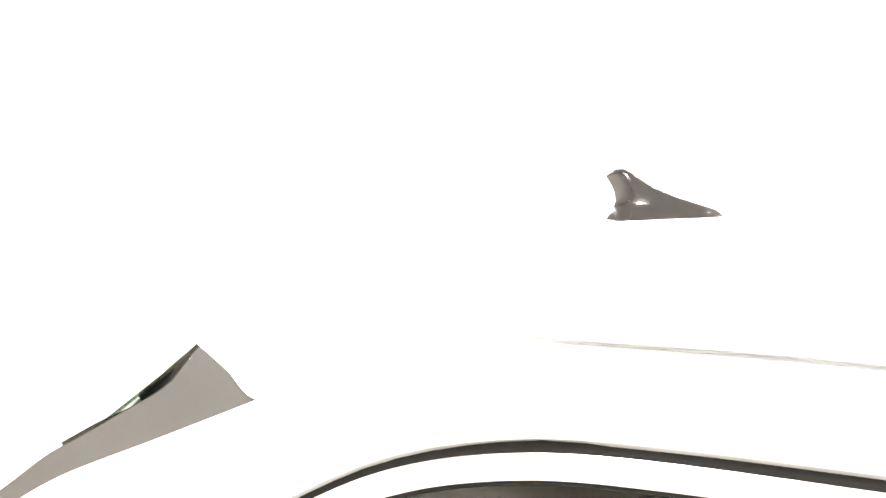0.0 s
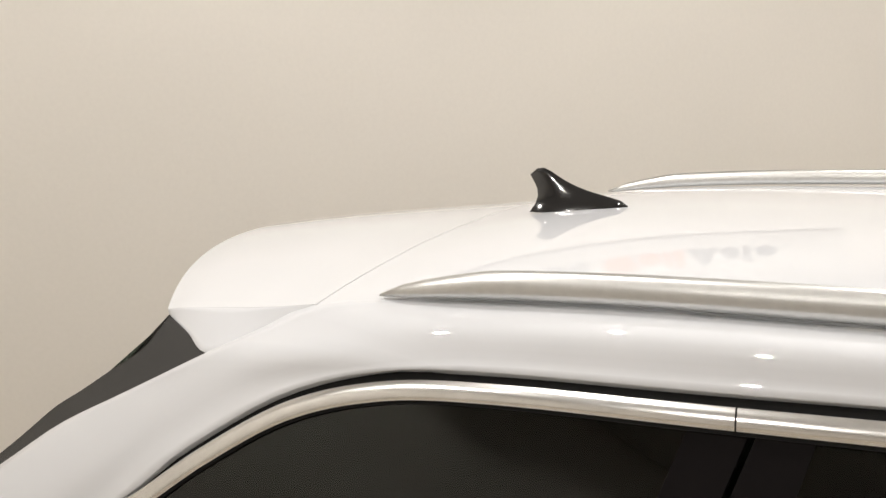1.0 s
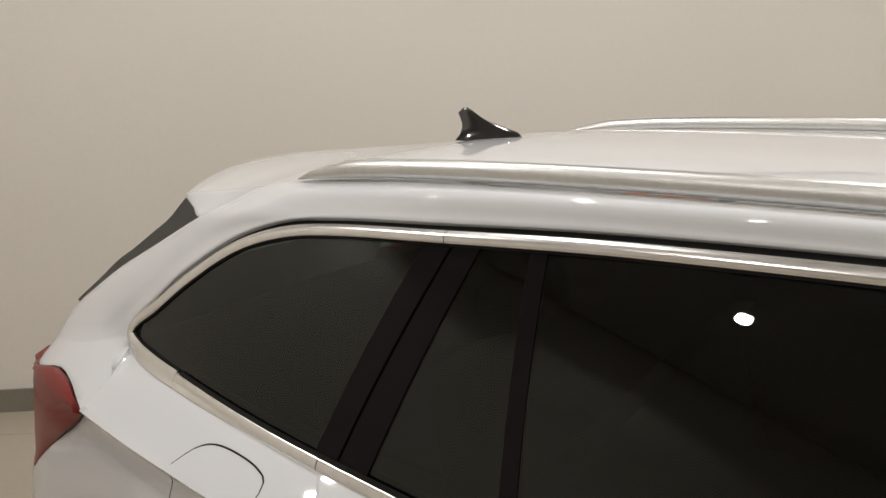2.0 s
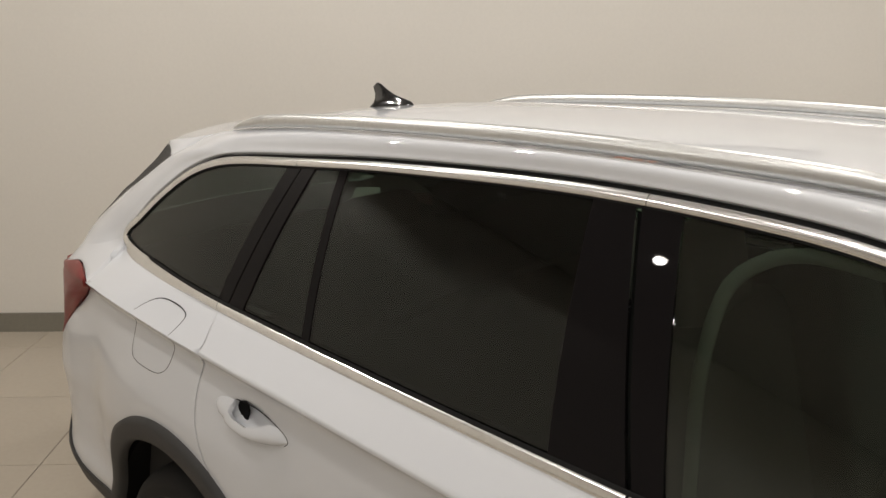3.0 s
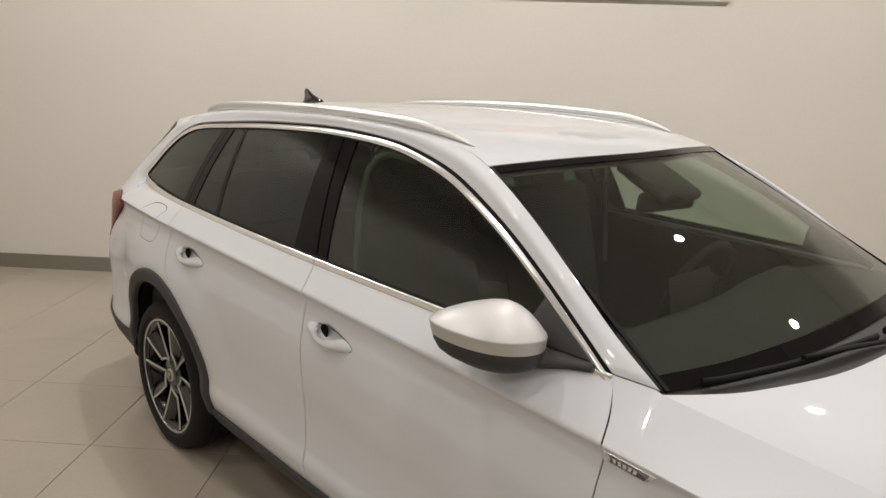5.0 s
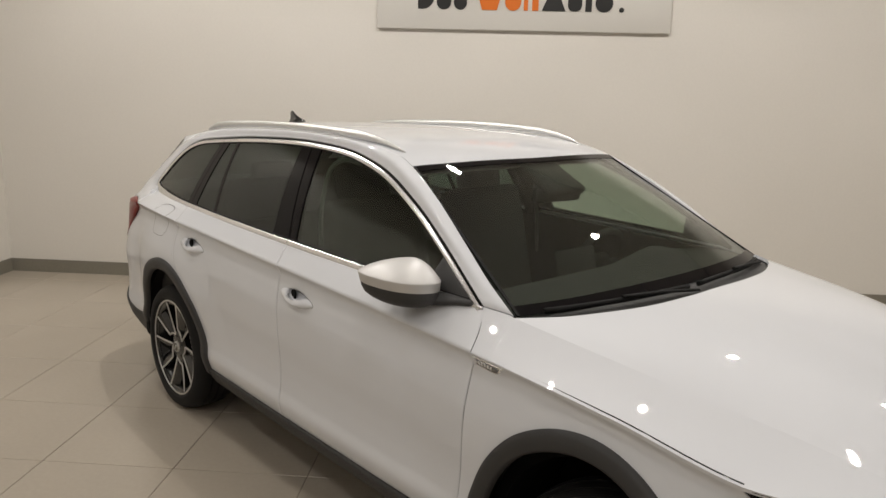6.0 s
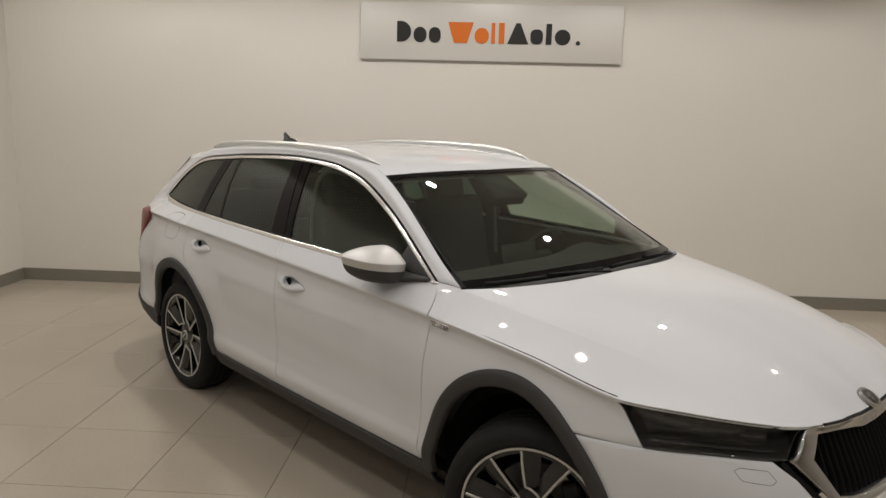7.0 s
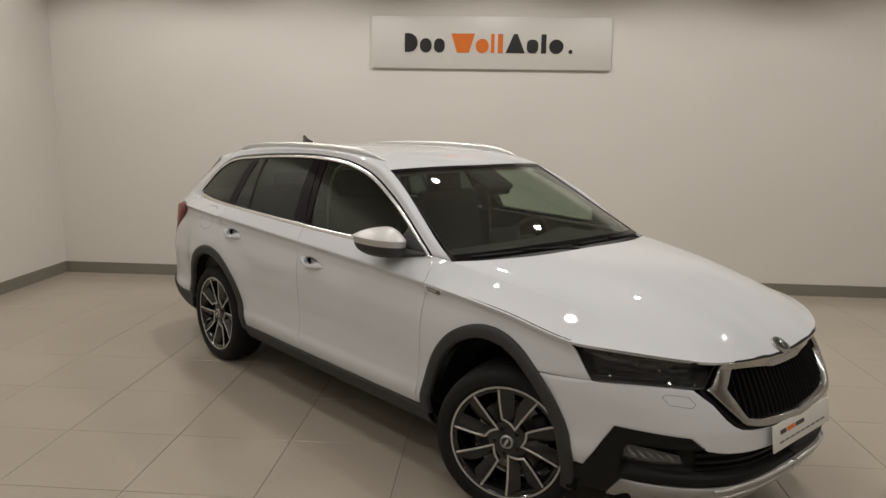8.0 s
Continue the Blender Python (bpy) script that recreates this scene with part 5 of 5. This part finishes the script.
# ---- door mirrors ----
CAP_PROFILE = [(0.0008, 1.1783), (0.2, 1.1765), (0.4, 1.171), (0.6, 1.161), (0.8, 1.146), (0.92, 1.1335), (0.985, 1.1265), (0.998, 1.1245), (1.0, 1.1225), (0.998, 1.1205), (0.980, 1.106), (0.962, 1.094)]
SHELL_PROFILE = [(0.956, 1.0945), (0.940, 1.080), (0.88, 1.062), (0.78, 1.050), (0.64, 1.040), (0.34, 1.034), (0.02, 1.033)]


def mirror_shell(profile, side, m):
    g = []
    for a in np.linspace(0, 2 * math.pi, 65):
        c, q = math.cos(a), math.sin(a)
        x, y = math.copysign(abs(c) ** 0.95, c), math.copysign(abs(q) ** 0.95, q)
        tip = 1 + 0.17 * max(0, math.cos(a - radians(222))) ** 5 + 0.05 * max(0, math.cos(a - radians(28))) ** 5
        row = []
        for k, z in profile:
            px = 0.600 + (0.132 if x > 0 else 0.108) * x * k * tip + 0.022 * (1 - k)
            py = -0.893 + 0.116 * y * k * tip + 0.036 * (1 - k)
            row.append((px, py, z - 0.10 * (py + 0.90) * min(1, k * 1.2) - 0.03 * (px - 0.6)))
        g.append(row)
    bm = sheet(np.array(g), 0.002, 0, side, heart=(0.6, -0.89, 1.11))
    bm.transform(m)
    return bm


for side in (1,):
    m = Matrix()
    mir = part("door_mirror", mirror_shell(SHELL_PROFILE, side, m), PLASTIC, car, "black lower shell of the door mirror")
    part("mirror_cap", mirror_shell(CAP_PROFILE, side, m), SILVER, mir, "silver door mirror cap")
    part("mirror_glass", solid((0.004, 0.10, 0.060), m @ pose(0.514, side * -0.880, 1.098), 0.001), BRIGHT, mir, "mirror glass")
    arm = [(0.620, side * -0.865, 1.056), (0.68, side * -0.815, 1.052), (0.745, side * -0.785, 1.054), (0.815, side * -0.778, 1.058)]
    part("mirror_arm", sweep(spline(arm, 12), circle(0.062, 14, 0.46), scales=[(1 - 0.80 * v ** 1.1, 1 - 0.68 * v) for v in np.linspace(0, 1, 12)]), PLASTIC, mir)

# ---- wipers ----
for y0, y1 in ((-0.66, -0.10), (-0.04, 0.58)):
    path = [cowl_at(y) + np.array([-0.055 - 0.02 * math.sin(math.pi * f), 0, 0.006]) for f, y in zip(np.linspace(0, 1, 14), np.linspace(y0, y1, 14))]
    hub = cowl_at(y1 + 0.03) + np.array([-0.035, 0, -0.006])
    mid = np.array(path[6]) + np.array([0.006, 0, 0.012])
    wiper = part("wiper", sweep(path, [(-0.005, -0.008), (0.005, -0.008), (0.008, 0.004), (0, 0.009), (-0.008, 0.004)]), SEAL, car, "black windscreen wiper")
    part("wiper_arm", sweep(spline([tuple(hub), tuple((hub + mid) / 2 + np.array([0.008, 0, 0.006])), tuple(mid)], 10), circle(0.008, 8, 0.7)), SEAL, wiper)

# ---- underbody and cabin ----
part("underbody", solid((3.9, 1.36, 0.05), pose(0, 0, 0.235), 0.01), VOID, car)
part("engine_bay", solid((0.9, 1.0, 0.40), pose(1.55, 0, 0.52), 0.03), VOID, car)
part("cabin_floor", solid((3.1, 1.5, 0.04), pose(-0.6, 0, 0.34), 0.01), CABIN, car)
dash = np.array([[(x, y, z) for x, z in ((0.98, 1.03), (0.90, 1.045), (0.80, 1.05), (0.70, 1.04), (0.62, 1.00), (0.58, 0.93), (0.60, 0.80), (0.66, 0.60))] for y in np.linspace(-0.72, 0.72, 21)])
for i in range(21):
    y = dash[i, 0, 1]
    hood = 0.045 * math.exp(-((y - 0.36) / 0.16) ** 2)
    dash[i, 2:5, 2] += hood * np.array([0.6, 1, 0.7])
part("dashboard", sheet(dash, 0.02, 0, heart=(0.9, 0, 0.6)), CABIN, car, "dark dashboard")
part("centre_screen", solid((0.012, 0.24, 0.14), pose(0.60, 0.0, 1.03, 0, -12, 0), 0.006), CABIN, car, "dark centre screen")
m = pose(0.42, 0.36, 0.95, 0, 0, 0) @ pose(0, 0, 0, 0, 0, 90) @ pose(0, 0, 0, 22, 0, 0)
bm = bmesh.new()
ringv = []
for i in range(40):
    a = 2 * math.pi * i / 40
    ringv.append([bm.verts.new(m @ Vector(((0.182 + 0.015 * math.cos(b)) * math.cos(a), 0.015 * math.sin(b), (0.176 + 0.015 * math.cos(b)) * math.sin(a)))) for b in np.linspace(0, 2 * math.pi, 9)[:-1]])
for i in range(40):
    for j in range(8):
        bm.faces.new((ringv[i][j], ringv[i][(j + 1) % 8], ringv[(i + 1) % 40][(j + 1) % 8], ringv[(i + 1) % 40][j]))
bmesh.ops.recalc_face_normals(bm, faces=bm.faces)
for f in bm.faces:
    f.smooth = True
stw = part("steering_wheel", bm, CABIN, car, "dark steering wheel")
part("steering_boss", solid((0.15, 0.05, 0.11), m, 0.02), CABIN, stw)
part("steering_spoke", solid((0.33, 0.02, 0.03), m, 0.008), CABIN, stw)


def seat(x, y, wide, lean=14):
    s = part("seat", solid((0.52, wide, 0.17), pose(x, y, 0.56, 0, -8, 0), 0.06, 4), CLOTH, car, "dark cloth car seat")
    part("seat_back", solid((0.13, wide, 0.66), pose(x - 0.32, y, 0.90, 0, -lean, 0), 0.055, 4), CLOTH, s)
    if wide < 0.7:
        part("headrest", solid((0.09, 0.27, 0.19), pose(x - 0.425, y, 1.285, 0, -lean, 0), 0.04, 4), CLOTH, s)
    else:
        for k in (-0.34, 0, 0.34):
            part("headrest", solid((0.08, 0.24, 0.14), pose(x - 0.42, y + k, 1.235, 0, -lean, 0), 0.035, 4), CLOTH, s)
    return s


seat(0.08, -0.36, 0.50)
seat(0.08, 0.36, 0.50)
seat(-0.78, 0.0, 1.25)
# inner mirror and sensor box under the roof
part("mirror_sensor_box", solid((0.20, 0.22, 0.035), pose(0.452, 0.0, 1.360, 0, 27, 0), 0.015), CABIN, car, "black sensor box behind the windscreen")
inm = part("inner_mirror", solid((0.035, 0.25, 0.066), pose(0.492, -0.015, 1.306, 0, 8, -8), 0.018, 3), CABIN, car, "dark inner rear-view mirror")
part("mirror_stalk", sweep([(0.47, 0, 1.355), (0.485, 0, 1.335), (0.49, -0.01, 1.312)], circle(0.014, 8)), CABIN, inm)
for side in (1, -1):
    # inner faces: door trims and pillar linings
    g = on(ruled([(x, 0.36) for x in np.linspace(-1.9, 0.9, 12)], [(x, belt_z(x) - 0.012) for x in np.linspace(-1.9, 0.9, 12)], 5), skin, -0.085)
    part("door_trim", sheet(g, 0.01, 0, side, flip=True), CABIN, car)
    for xb, xt in ((-0.30, -0.40), ):
        line = [pane(xb + (xt - xb) * f, belt_z(xb) + (1.43 - belt_z(xb)) * f, -0.05) for f in np.linspace(0, 1, 8)]
        line = np.array(line) * np.array([1, side, 1])
        part("pillar_lining", sweep(line, circle(0.030, 10, 1.6), up=(1, 0, 0)), CABIN, car, "dark pillar lining")
    opening = spline([(-0.205, -0.690, 0.86), (-0.205, -0.676, 1.03), (-0.216, -0.660, 1.20), (-0.206, -0.640, 1.33), (-0.176, -0.628, 1.385), (-0.110, -0.616, 1.415), (0.00, -0.612, 1.408)], 34) * np.array([1, side, 1])
    part("door_opening_lining", sweep(opening, [(-0.009, -0.004), (0.009, -0.004), (0.011, 0.0), (0.009, 0.004), (-0.009, 0.004), (-0.011, 0.0)], up=(0, 1, 0)), TRIM_GREY, car, "pale grey lining round the door opening")
# unseen cover, added so that the load space stays dark behind the glass
cover_grid = np.array([[(x, y, 1.02 + 0.02 * math.cos(y * 2)) for x in np.linspace(-1.02, -2.12, 8)] for y in np.linspace(-0.60, 0.60, 9)])
part("added_load_cover", sheet(cover_grid, 0.01, 0), CABIN, car, "unseen dark load-space cover, added behind the rear seats to keep the windows dark")


# ---- the floor's tiles ----
PITCH, JOINT = 0.612, 0.003
tile_mesh = bpy.data.meshes.new("floor_tile")
bm = box(bmesh.new(), (PITCH - JOINT, PITCH - JOINT, 0.012), pose(0, 0, -0.006))
edges = [e for e in bm.edges if all(v.co.z > -0.001 for v in e.verts)]
bmesh.ops.bevel(bm, geom=edges, offset=0.0012, segments=1, affect="EDGES")
bm.to_mesh(tile_mesh)
bm.free()
tile_mesh.materials.append(TILE)
A0, D0 = 2.32 - PITCH * 4, 2.70 - PITCH * 5
for i in range(19):
    for j in range(17):
        a, d = A0 + PITCH * (i + 0.5), D0 + PITCH * (j + 0.5)
        if a < ROOM_LONG + 0.3 and d < ROOM_DEEP + 0.3 and a > -0.3 and d > -0.3:
            t = new("floor_tile", tile_mesh)
            t.matrix_world = Matrix.Translation(room(a, d, 0)) @ pose(0, 0, 0, 0, 0, ROOM_TURN + 90 * random.randrange(4))
            t.parent = floor
